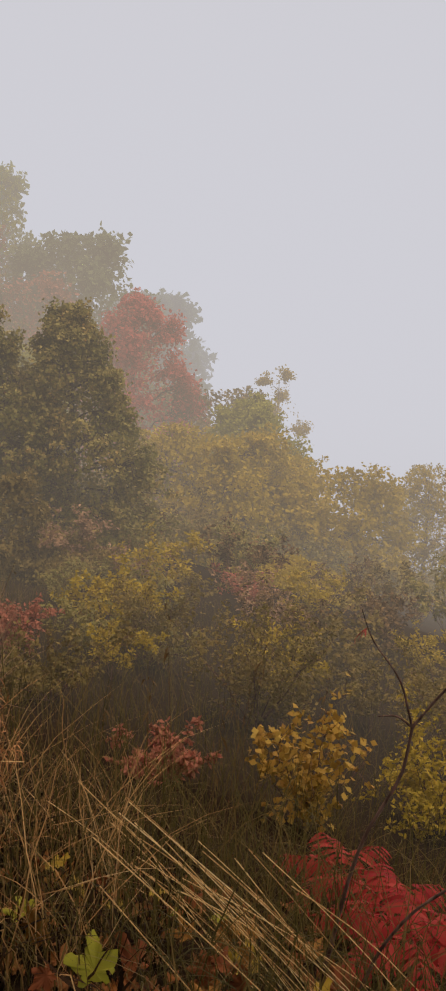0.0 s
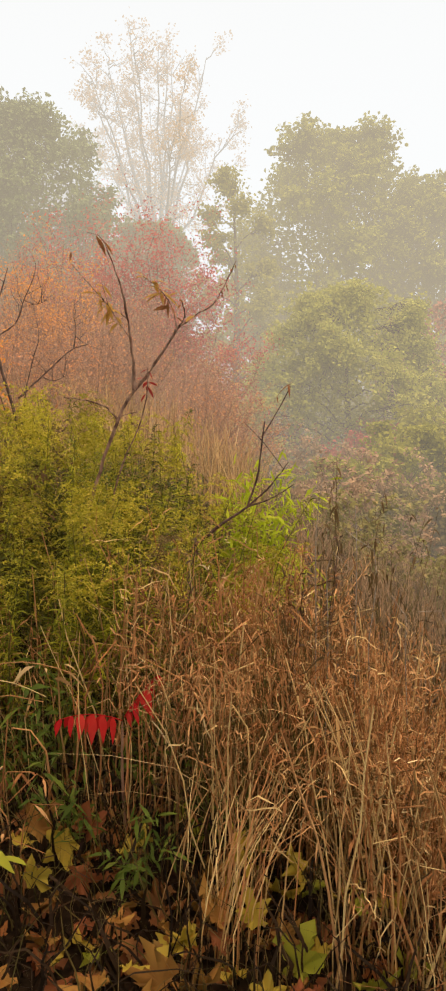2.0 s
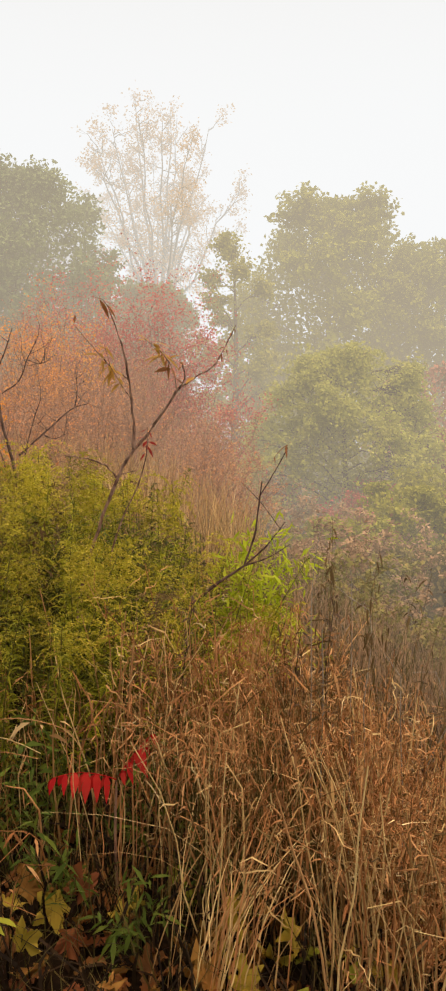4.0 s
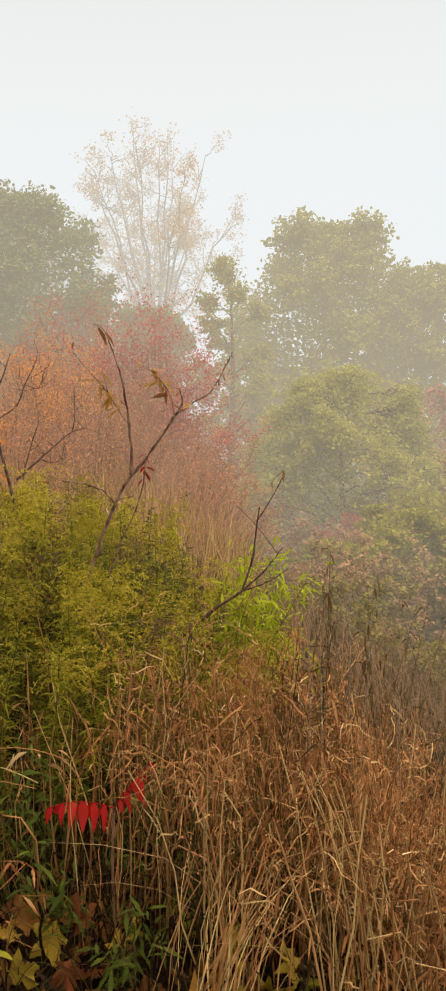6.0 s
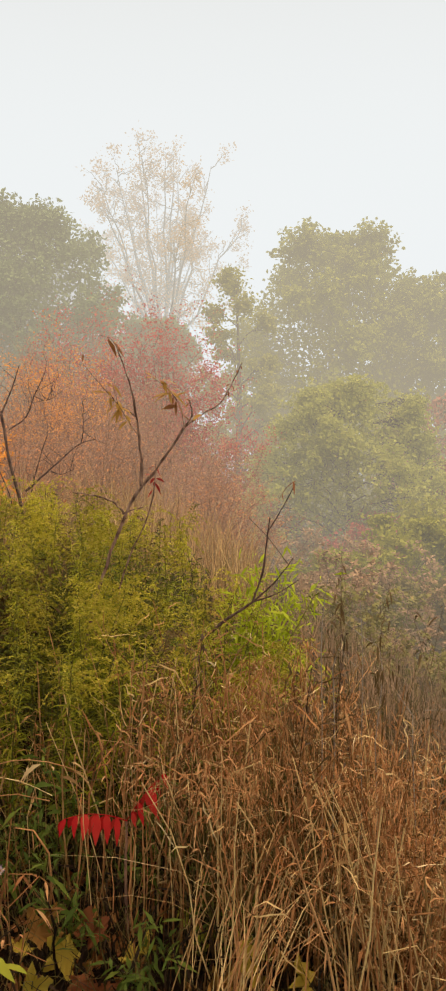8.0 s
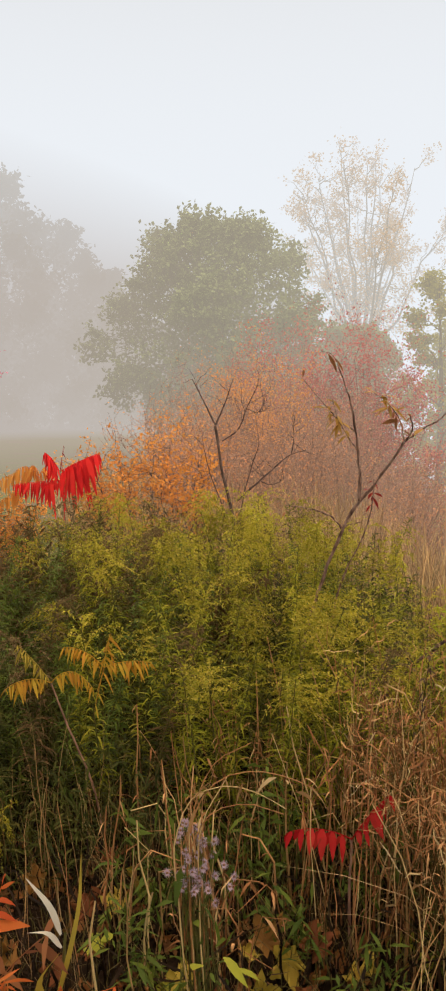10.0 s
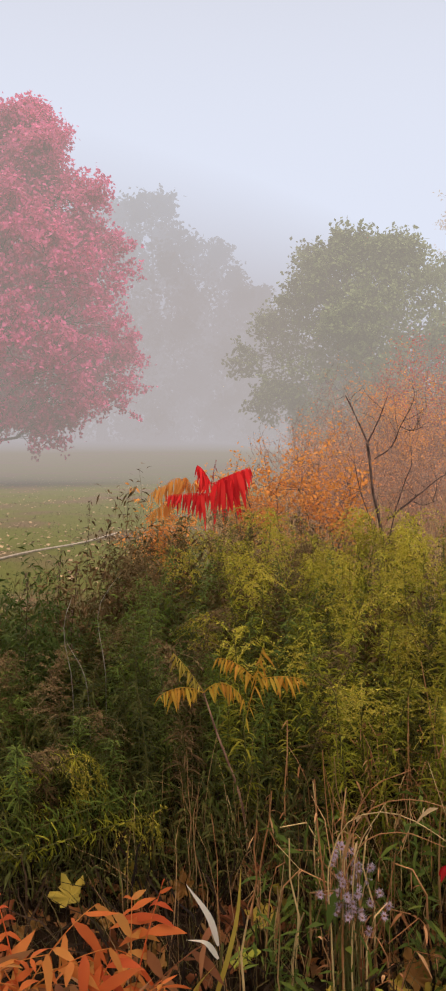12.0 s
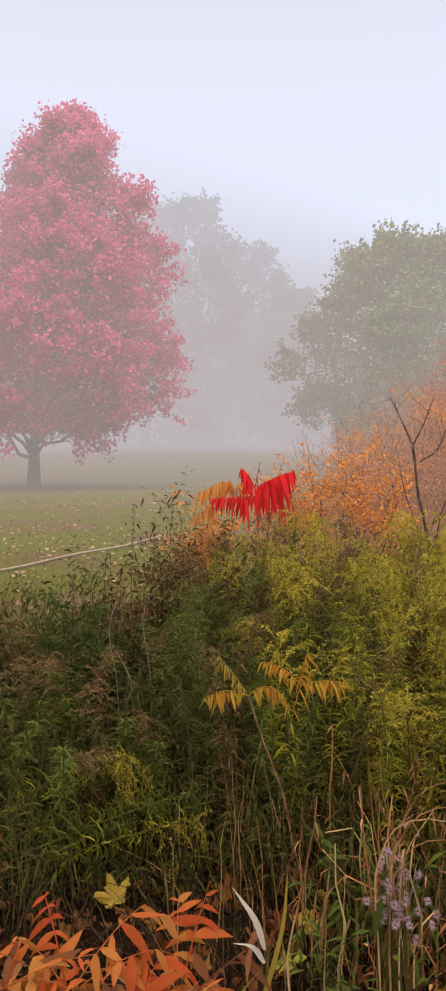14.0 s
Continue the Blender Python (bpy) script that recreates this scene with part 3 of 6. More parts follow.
tree("misty_tree", 66.5, 43.0, 4.4, 7.4, OAKGREEN, "green tree sinking into fog down the slope", 36, profile="round", count=24000, size=0.5, boughs=24, tufts=20, puff=0.12, rise=0.6, clear=0.03, fill=0.5)
tree("misty_tree", 79.3, 42.0, -0.8, 7.6, OAKGREEN, "green tree dim in fog behind a rose tree", 32, profile="round", count=22000, size=0.66, boughs=24, tufts=20, puff=0.12, rise=0.6, clear=0.03, fill=0.5)
tree("golden_tree", 31.0, 13.6, -5.0, 4.8, GOLD, "rounded golden tree low on the slope", 34, profile="round", clear=0.02, count=30000, size=0.18, boughs=26, tufts=24)
tree("golden_tree", 34.0, 10.6, -6.6, 5.0, GOLD, "broad golden-green tree low on the slope", 35, profile="round", clear=0.02, count=32000, size=0.20, boughs=26, tufts=24)
tree("golden_tree", 40.0, 15.4, -4.6, 4.0, WARMGREEN, "yellow-green tree behind golden ones on the slope", 38, profile="oval", clear=0.02, count=20000, size=0.22, boughs=22, tufts=22)
tree("spindly_tree", 65.2, 22.9, -5.6, 2.6, GOLD, "spindly thin-crowned tree standing above others", 37, profile="slim", clear=0.2, count=9000, size=0.2, boughs=16, tufts=14, puff=0.15, fill=0.05, ragged=1.8)
tree("weeping_tree", 45.6, 7.1, -8.0, 3.0, GOLD, "golden tree with weeping branch tips", 39, profile="round", clear=0.12, count=19500, size=0.14, boughs=24, tufts=20, rise=0.2, droop=1.3)
VALLEY = ((20.7, 24.6, -2.2, 2.4, WARMGREEN, "yellow-green"), (20.7, 21.9, -2.8, 2.1, DULLROSE, "dull coral"), (20.5, 19.3, -3.0, 2.2, DULLOLIVE, "dull olive"), (19.4, 16.0, -3.0, 2.0, WARMGREEN, "yellow-green"),
          (21.8, 28.9, -3.4, 2.8, ROSE, "dusky rose"), (21.8, 10.7, -6.0, 2.2, DULLOLIVE, "dull olive"), (20.7, 8.2, -6.4, 2.2, GOLD, "golden"), (17.4, 10.4, -4.9, 1.9, BROWNGREEN, "bronze-green"), (23.3, 6.8, -7.6, 2.3, GOLD, "golden"), (15.0, 10.3, -4.6, 1.7, DULLOLIVE, "dull olive"),
          (16.5, 21.5, -2.2, 2.0, WARMGREEN, "yellow-green"), (13.5, 19.9, -2.8, 1.6, WARMGREEN, "yellow-green"), (14.1, 17.0, -3.1, 1.6, DULLOLIVE, "dull olive"), (14.4, 11.1, -2.9, 1.4, DULLOLIVE, "dull olive"),
          (33.0, 41.0, 1.6, 4.0, DULLROSE, "dull coral"), (38.0, 38.0, 0.2, 3.8, MIDGREEN, "green"), (40.0, 33.0, -1.6, 3.8, DULLROSE, "dull coral"), (36.0, 27.5, -2.8, 3.4, WARMGREEN, "yellow-green"), (52.0, 46.0, 3.2, 6.5, DULLOLIVE, "dull olive"), (60.0, 42.0, 0.5, 6.5, DULLROSE, "dull coral"), (62.0, 52.0, 5.0, 7.0, DULLROSE, "dull coral"), (57.0, 33.0, -3.0, 6.0, BROWNGREEN, "bronze-green"), (52.0, 22.0, -6.0, 5.0, DULLOLIVE, "dull olive"), (27.5, 31.0, -1.2, 2.8, DULLROSE, "dull coral"))
for i, (x, y, top, r, mm, word) in enumerate(VALLEY):
    tree("valley_tree", x, y, top, r, mm, word + " young tree low on the misty slope", 80 + i, clear=0.03, count=9500, size=0.0055 * math.hypot(x, y), boughs=16, tufts=16, puff=0.15, profile="round", rise=0.4)
# unseen maple overhead, added to shade the foreground; fallen leaves suggest it
tree("shade_maple", 1.6, -2.4, 15.0, 7.0, MAPLE, "unseen maple overhead, added for shade, shedding its leaves", 41, clear=0.40, count=24000, size=0.2, boughs=36, tufts=20, rise=0.25, droop=0.1, girth=0.26)
# a dim wood beyond the lawn, its roofline falling towards the slope
for i, (az, dist, top, r) in enumerate(((-8.5, 104, 25.0, 7.0), (-5.0, 100, 27.5, 8.0), (-1.9, 98, 28.0, 7.5), (1.7, 100, 23.0, 7.0), (4.4, 97, 17.5, 6.0), (7.0, 95, 11.0, 5.0), (10.5, 100, 8.0, 5.0), (-13.0, 106, 20.0, 7.0))):
    tree("misty_tree", dist * math.sin(radians(az)), dist * math.cos(radians(az)), top, r, FARLEAF, "tall tree beyond the lawn, a dim shape in fog", 700 + i, clear=0.02, count=15000, size=0.55, boughs=22, tufts=16, puff=0.14, profile="oval", rise=0.6, ragged=0.7)


def far_woods():
    """Dim woods that close the meadow and the slope."""
    g = np.random.default_rng(77)
    V = []
    stems = []
    for ring, (r, n, hgt) in enumerate(((150, 9, 22), (185, 11, 26))):
        for a in np.linspace(-22, 13, n):
            a = radians(a + g.uniform(-1.5, 1.5))
            rr = r + g.uniform(-4, 4)
            x, y = rr * math.sin(a), rr * math.cos(a)
            z = float(land(x, y))
            hh = hgt * g.uniform(0.6, 1.1)
            m = 3000
            c = ball_dirs(g, m) * g.uniform(0.55, 1.0, (m, 1)) * [hh * 0.36, hh * 0.36, hh * 0.52] + [x, y, z + hh * 0.42]
            c += g.normal(0, 0.4, (m, 3))
            V.append(kites(g, c, unit(c - [x, y, z + hh * 0.35] + g.normal(0, 0.8, (m, 3))), g.uniform(0.5, 0.9, m), 0.8))
            stems.append(tubes(np.array([[[x, y, z - 0.2], [x, y, z + hh * 0.8]]]), np.array([[0.25, 0.08]]), 6))
    ob = part("far_woods", join(V), FARLEAF)
    tagged(ob, "dim woods barely showing through the fog", "woods", kind="stuff")
    ob = part("far_trunks", join(stems), BARK)
    tagged(ob, "dim trunks of far woods in the fog", "woods", kind="stuff")


far_woods()


# ---------------------------------------------------------------- shrubs
def shrub(name, x, y, height, radius, leaf, label, seed, stems=16, count=1500, size=0.06, twig=TWIG, ratio=0.4, droop=0.4, twigs=7, low=0.35, thick=0.008):
    """Stems that fan from one base, forking into twigs that carry the leaves."""
    g = np.random.default_rng(seed)
    e = thing(name, (x, y, float(land(x, y)) - 0.03), label, "shrub")
    az = g.uniform(0, 2 * np.pi, stems)
    rr = radius * np.sqrt(g.uniform(0.02, 1, stems))
    k = 7
    q = np.linspace(0, 1, k)
    hh = height * g.uniform(0.55, 1.0, stems) * np.sqrt(np.clip(1.08 - 0.55 * (rr / radius) ** 2, 0.2, 1))
    P = np.zeros((stems, k, 3))
    P[:, :, 0] = (rr * np.cos(az))[:, None] * q**1.2
    P[:, :, 1] = (rr * np.sin(az))[:, None] * q**1.2
    P[:, :, 2] = hh[:, None] * q
    P[:, 1:] += g.normal(0, 0.025 * height, (stems, k - 1, 3)) * q[1:, None]
    wood = [tubes(P, thick * g.uniform(0.6, 1.3, stems)[:, None] * (1 - 0.75 * q), 4)]
    n = stems * twigs
    ii = np.repeat(np.arange(stems), twigs)
    at = g.uniform(low, 1, n)
    lo = np.clip((at * (k - 1)).astype(int), 0, k - 2)
    fr = (at * (k - 1) - lo)[:, None]
    sp = P[ii, lo] * (1 - fr) + P[ii, lo + 1] * fr
    sd = unit(g.normal(0, 0.8, (n, 3)) + [0, 0, 0.75])
    sl = height * g.uniform(0.12, 0.32, n)
    q2 = np.linspace(0, 1, 4)
    P2 = sp[:, None] + sd[:, None] * (sl[:, None] * q2)[..., None]
    P2[:, 1:] += g.normal(0, 0.02 * height, (n, 3, 3))
    wood.append(tubes(P2, thick * 0.35 * (1 - 0.6 * q2)[None].repeat(n, 0), 3))
    part("framework", join(wood), twig, e)
    if count:
        who = g.integers(0, n, count)
        fr = g.uniform(0.2, 1.05, count)[:, None]
        c = P2[who, 0] * (1 - fr) + P2[who, 3] * fr + g.normal(0, 0.025 * height, (count, 3))
        d = unit(sd[who] * 0.5 + ball_dirs(g, count))
        if y > 8 or x > 4 or (x == 0 and y == 0):
            part("foliage", kites(g, c, unit(d + [0, 0, 0.6]), size * g.uniform(0.6, 1.4, count), max(ratio, 0.5)), leaf, e)
        else:
            part("foliage", leaves(g, c, d, size * g.uniform(0.6, 1.4, count), ratio, droop, 3, 1.5), leaf, e)
    return e


BRUSH = ((3.2, 14.3, 2.3), (4.1, 12.9, 2.1), (5.4, 14.8, 2.5), (6.2, 13.4, 1.9), (4.4, 16.5, 3.0), (7.0, 16.2, 2.6), (2.7, 11.8, 1.7), (6.0, 17.9, 3.3), (2.0, 13.4, 1.95), (8.1, 17.6, 2.5), (6.9, 14.0, 1.6), (8.6, 20.2, 3.0), (5.2, 19.6, 3.6), (3.6, 17.8, 3.1), (7.0, 19.8, 3.5))
for i, (x, y, hh) in enumerate(BRUSH):
    shrub("brush", x, y, hh, 1.35, CORAL, "tangle of pinkish bare twigs with a few coral leaves", 200 + i, stems=46, count=2300, size=0.038, twig=PINKTWIG, twigs=22, low=0.12, thick=0.010)
for i, (x, y, hh) in enumerate(((8.6, 22.6, 5.9), (7.3, 23.6, 5.2), (10.2, 22.6, 5.0))):
    shrub("red_shrub", x, y, hh, 2.0, ROSE, "tall faded red shrub behind the brush", 230 + i, stems=30, count=14000, size=0.07, twigs=9, thick=0.012)
for i, (x, y, hh, r) in enumerate(((4.2, 15.8, 3.5, 1.2), (2.7, 15.2, 2.3, 1.0), (0.75, 8.6, 1.62, 0.34), (1.42, 8.4, 1.75, 0.42), (-0.15, 7.5, 1.15, 0.3))):
    shrub("amber_shrub", x, y, hh, r, AMBER, "amber-leaved shrub among the brush", 240 + i, stems=14 if i < 2 else 6, count=5400 if i < 2 else 2600, size=0.042, twigs=8 if i < 2 else 16, low=0.35 if i < 2 else 0.6)
for i, (x, y, hh, r, mm) in enumerate(((5.7, 2.6, 0.4, 0.5, DULLROSE), (8.2, 6.0, 0.8, 0.6, DULLROSE), (12.0, 10.7, 0.9, 1.1, DULLROSE), (17.4, 17.9, 3.4, 1.3, ROSE), (10.6, 9.0, 0.9, 0.8, DULLROSE), (9.8, 9.4, 1.6, 0.9, GOLD), (7.0, 4.5, 0.9, 0.9, DULLOLIVE), (9.0, 3.0, 1.6, 1.2, DULLOLIVE), (10.0, 0.8, 1.6, 1.3, DULLOLIVE), (7.6, 0.6, 1.1, 0.9, GOLD), (10.4, 5.2, 1.4, 1.2, DULLOLIVE))):
    shrub("slope_shrub", x, y, hh, r, mm, {"dusky_rose_crown": "red-leaved shrub on the misty slope", "golden_crown": "yellow-leaved shrub on the misty slope", "withered_weed": "withered brown shrub on the misty slope", "dull_coral_shrub": "dull coral-leaved shrub on the misty slope", "dull_olive_shrub": "dull olive shrub on the misty slope"}.get(mm.name, "green shrub on the misty slope"), 260 + i, stems=18, count=int(2000 * (1 + r)), size=0.052, twigs=7)
def slope_cover():
    """Shrubs of every autumn colour all down the slope."""
    g = np.random.default_rng(88)
    kinds = []
    for i, (mm, lb) in enumerate(((DULLOLIVE, "dull olive shrub low on the wooded slope"), (GOLD, "yellow shrub low on the wooded slope"), (DULLROSE, "faded red shrub low on the wooded slope"), (BROWNGREEN, "bronze-green shrub low on the wooded slope"), (BROWNWEED, "withered brown shrub low on the wooded slope"), (TAWNY, "pale tawny shrub low on the wooded slope"), (TAWNY, "tawny fading shrub low on the wooded slope"))):
        kinds.append(tagged(shrub("wood_shrub", 0, 0, 1.6, 1.0, mm, lb, 600 + i, stems=7, count=1150, size=0.085, twigs=5), group="shrubs of the wooded slope"))
    spots = [(14.6, 6.4, 15.9), (15.6, 7.2, 17.2), (16.4, 6.0, 17.5), (13.4, 6.9, 15.1), (17.6, 6.8, 18.9), (14.9, 5.2, 15.8), (16.0, 8.3, 18.0)]
    for j in range(3000):
        a, r = radians(g.uniform(27, 84)), 10 + 30 * g.uniform() ** 1.3
        if j % 3 == 0:
            a, r = radians(g.uniform(56, 84)), g.uniform(11, 23)
        x, y = r * math.sin(a), r * math.cos(a)
        if x - (1.5 + 0.25 * y) < 2.0 or any((x - u) ** 2 + (y - v) ** 2 < (0.5 + 0.05 * r) ** 2 for u, v, _ in spots):
            continue
        spots.append((x, y, r))
        if len(spots) >= 100:
            break
    for i, (x, y, r) in enumerate(spots):
        k = kinds[int(g.choice(6, p=[0.38, 0.16, 0.01, 0.28, 0.15, 0.02]))] if i >= 7 else kinds[i]
        if i >= 7 and x < 1.05 * y and k is not kinds[3]:      # the near shoulder of the slope is all tawny
            k = kinds[6]
        ob = k if i < 7 else copy_thing(k, Matrix.Identity(4))
        s = g.uniform(0.5, 1.0) * (0.28 + 0.05 * r)
        ob.matrix_basis = pose(x, y, float(land(x, y)) - 0.03, 0, 0, g.uniform(0, 360)) @ Matrix.Diagonal((s * 1.2, s * 1.2, s, 1))


slope_cover()
shrub("yellow_shrub", 6.05, 1.5, 1.0, 0.55, DULLGOLD, "small shrub with round golden yellow leaves", 290, stems=16, count=1100, size=0.06, ratio=0.8, twigs=6)


# ---------------------------------------------------------------- sumacs
def sumac_leaf(g, base, heading, length, pairs, size, droop=0.5, fold=0.35, ratio=0.3, rough=0.12):
    """One feathered leaf: a curved midrib with paired, hanging leaflets."""
    base, heading = np.array(base, float), unit(np.array(heading, float))
    k = 8
    q = np.linspace(0, 1, k)
    rib = base + heading * (length * q)[:, None]
    rib[:, 2] -= droop * length * q**2
    side = unit(np.cross(heading, UP) + 1e-6)
    t = np.repeat(np.linspace(0.14, 0.98, pairs), 2)
    sg = np.tile([-1.0, 1.0], pairs)
    pos = np.stack([np.interp(t, q, rib[:, i]) for i in range(3)], -1)
    tan = unit(np.stack([np.interp(t, q, np.gradient(rib[:, i])) for i in range(3)], -1))
    d = side * sg[:, None] + tan * 0.45 - UP * fold + g.normal(0, rough, (len(t), 3))
    ln = size * (0.55 + 0.45 * np.sin(np.pi * np.clip(t * 0.9 + 0.08, 0, 1))) * g.uniform(1 - rough, 1 + rough, len(t))
    s = np.linspace(0, 1, 5)
    d = unit(d)
    P = pos[:, None] + d[:, None] * (ln[:, None] * s)[..., None]
    P[:, :, 2] -= (0.35 * ln * g.uniform(1 - 2 * rough, 1 + 2 * rough, len(t)))[:, None] * s**2
    W = (ln * ratio)[:, None] * np.array([0.35, 1.0, 0.95, 0.6, 0.04])
    return join([ribbons(P, W, unit(tan + g.normal(0, 0.2, tan.shape))), tubes(rib[None], np.linspace(0.0022, 0.001, k)[None], 4)])


def place(e):
    """The offset of a thing's base, to give its parts in the plan's own metres."""
    return np.array(e.location)


def rel(vf, e):
    return vf[0] - place(e), vf[1]


def bare_sumac():
    """A forked sapling whose last withered leaflets hang in sprays along its arms."""
    e = thing("bare_sumac", (1.3, 4.08, float(land(1.3, 4.08))), "forked, nearly bare brown sumac sapling with withered ochre leaves", "sapling")
    part("stem", rel(limb([(1.30, 4.08, -0.4), (1.37, 4.06, 0.4), (1.48, 4.02, 0.78), (1.62, 3.96, 1.09), (1.71, 3.93, 1.20), (1.82, 3.88, 1.38)], 0.013, 0.0065, 30, 7, 0.2, 1), e), SAPLINGWOOD, e)
    arms = (
        ([(1.82, 3.88, 1.38), (1.90, 3.85, 1.44), (1.98, 3.82, 1.49), (2.03, 3.80, 1.57), (2.085, 3.77, 1.69)], 0.0052, 0.0018),
        ([(1.82, 3.88, 1.38), (1.856, 3.87, 1.435), (1.846, 3.87, 1.51)], 0.0048, 0.003),
        ([(1.82, 3.88, 1.38), (1.81, 3.89, 1.46), (1.77, 3.90, 1.54), (1.68, 3.94, 1.63)], 0.0036, 0.0014),
        ([(1.62, 3.96, 1.09), (1.62, 3.96, 1.24), (1.605, 3.97, 1.45), (1.545, 3.99, 1.70), (1.50, 4.01, 1.81), (1.455, 4.03, 1.83)], 0.0085, 0.0016),
        ([(1.61, 3.97, 1.43), (1.54, 4.00, 1.485), (1.435, 4.04, 1.61), (1.367, 4.07, 1.70)], 0.004, 0.0013),
        ([(1.62, 3.96, 1.33), (1.57, 3.98, 1.41), (1.53, 4.00, 1.49), (1.50, 4.01, 1.60)], 0.0026, 0.001),
        ([(1.54, 4.00, 0.96), (1.50, 4.01, 1.01), (1.435, 4.04, 1.043), (1.31, 4.09, 1.068)], 0.006, 0.0024),
        ([(1.38, 4.06, 1.06), (1.32, 4.09, 1.037), (1.285, 4.10, 1.04)], 0.0026, 0.0014),
        ([(1.54, 4.00, 0.96), (1.586, 3.98, 0.98), (1.63, 3.96, 0.99)], 0.0035, 0.0018),
        ([(1.50, 4.16, 0.0), (1.57, 4.04, 0.72), (1.63, 3.97, 0.89), (1.67, 3.95, 1.02), (1.69, 3.94, 1.20)], 0.0065, 0.0022),
    )
    g = np.random.default_rng(5)
    lines = []
    for i, (pts, a, b) in enumerate(arms):
        lines.append(spline(pts, 16))
        part("branch", rel(limb(pts, a * 0.95, b, 18, 6, 0.28, 10 + i), e), SAPLINGWOOD, e)
        for t in g.uniform(0.3, 0.95, 2):      # buds
            c = along(lines[-1][None], np.array([t]))
            part("bud", rel(leaves(g, c, ball_dirs(g, 1, 0.8), 0.012, 0.4, 0.0, 3), e), SAPLINGWOOD, e)
    # where a spray sits on its arm: arm, from, to, leaflets, length, hang, colour
    sprays = ((3, 0.86, 1.0, 6, 0.075, 0.5, SUMACRUST), (4, 0.96, 1.0, 2, 0.045, 0.1, SUMACRUST), (5, 0.3, 1.0, 15, 0.068, 0.4, OCHRESPRAY), (4, 0.25, 0.6, 8, 0.07, 0.7, OCHRESPRAY), (2, 0.5, 1.0, 19, 0.085, 0.2, OCHRESPRAY),
              (2, 0.2, 0.6, 8, 0.07, 0.9, SUMACRUST), (0, 0.2, 0.3, 2, 0.075, -0.6, OCHRESPRAY), (0, 0.62, 1.0, 8, 0.032, 0.3, SUMACRUST), (1, 0.9, 1.0, 2, 0.05, -0.5, SUMACRUST), (9, 0.9, 1.0, 9, 0.055, 0.8, SUMACDULL), (7, 0.9, 1.0, 2, 0.03, 0.0, SUMACRUST), (3, 0.4, 0.45, 1, 0.03, 0.5, SUMACRUST))
    for arm, t0, t1, n, ln, hang, mat in sprays:
        c = along(np.repeat(lines[arm][None], n, 0), g.uniform(t0, t1, n))
        d = unit(ball_dirs(g, n) * [1.2, 0.8, 0.8] - UP * 0.5 * hang + [-0.2, 0, 0])
        for j in range(n):
            part("leaflet", rel(leaves(g, c[j:j + 1] + d[j:j + 1] * 0.008, d[j:j + 1], 1.15 * ln * g.uniform(0.5, 1.15), 0.30, 0.3, 5), e), mat, e)


def twig_sapling():
    e = thing("twig_sapling", (1.44, 3.55, float(land(1.44, 3.55))), "leaning bare sapling with knobbly grey-brown twigs", "sapling")
    part("stem", rel(limb([(1.42, 3.56, -0.3), (1.60, 3.49, 0.32), (1.81, 3.40, 0.53), (1.91, 3.34, 0.61)], 0.010, 0.006, 20, 6, 0.15, 2), e), TWIG, e)
    arms = (([(1.91, 3.34, 0.61), (1.95, 3.32, 0.74), (1.97, 3.31, 0.90), (1.98, 3.30, 0.99)], 0.0055, 0.003),
            ([(1.97, 3.31, 0.92), (2.05, 3.26, 1.08), (2.08, 3.25, 1.14)], 0.003, 0.002),
            ([(1.91, 3.34, 0.61), (1.99, 3.30, 0.69), (2.07, 3.25, 0.81)], 0.005, 0.002),
            ([(1.91, 3.34, 0.61), (2.01, 3.29, 0.65), (2.09, 3.24, 0.71)], 0.004, 0.002),
            ([(2.05, 3.26, 0.78), (1.96, 3.32, 0.92), (1.90, 3.35, 0.99)], 0.002, 0.0012))
    for i, (pts, a, b) in enumerate(arms):
        part("branch", rel(limb(pts, a, b, 12, 6, 0.18, 30 + i), e), TWIG, e)
    g = np.random.default_rng(6)
    part("leaf", rel(sumac_leaf(g, (2.08, 3.25, 1.15), (-0.4, 0, -0.1), 0.07, 2, 0.05, 0.5, 0.6), e), SUMACRUST, e, "withered leaf")


def slope_sapling():
    e = thing("slope_sapling", (2.86, 0.5, float(land(2.86, 0.5))), "bare curved sapling rising from the slope", "sapling")
    part("stem", rel(limb([(2.86, 0.50, float(land(2.86, 0.5)) - 0.05), (2.87, 0.47, -0.9), (2.89, 0.39, -0.43), (2.91, 0.29, -0.15), (2.91, 0.28, -0.01)], 0.0085, 0.005, 22, 6, 0.12, 3), e), TWIG, e)
    arms = (([(2.91, 0.28, -0.01), (2.90, 0.34, 0.16), (2.89, 0.43, 0.27), (2.88, 0.47, 0.37)], 0.004, 0.0015),
            ([(2.91, 0.28, -0.01), (2.92, 0.19, 0.14), (2.93, 0.05, 0.30)], 0.005, 0.003),
            ([(2.91, 0.28, -0.01), (2.90, 0.33, 0.02), (2.89, 0.39, 0.01)], 0.004, 0.002))
    for i, (pts, a, b) in enumerate(arms):
        part("branch", rel(limb(pts, a, b, 12, 6, 0.15, 40 + i), e), TWIG, e)
    g = np.random.default_rng(7)
    part("leaf", rel(sumac_leaf(g, (2.88, 0.45, 0.31), (0.1, 0.5, -0.4), 0.05, 2, 0.04, 0.4, 0.6), e), ROSE, e, "shrivelled red leaf")
    e = thing("slope_sapling", (2.70, 0.36, float(land(2.7, 0.36))), "bare leaning sapling rising from the slope", "sapling")
    part("stem", rel(limb([(2.70, 0.36, float(land(2.7, 0.36)) - 0.03), (2.71, 0.28, -0.73), (2.72, 0.18, -0.53), (2.73, 0.0, -0.33)], 0.007, 0.004, 14, 6, 0.12, 4), e), TWIG, e)


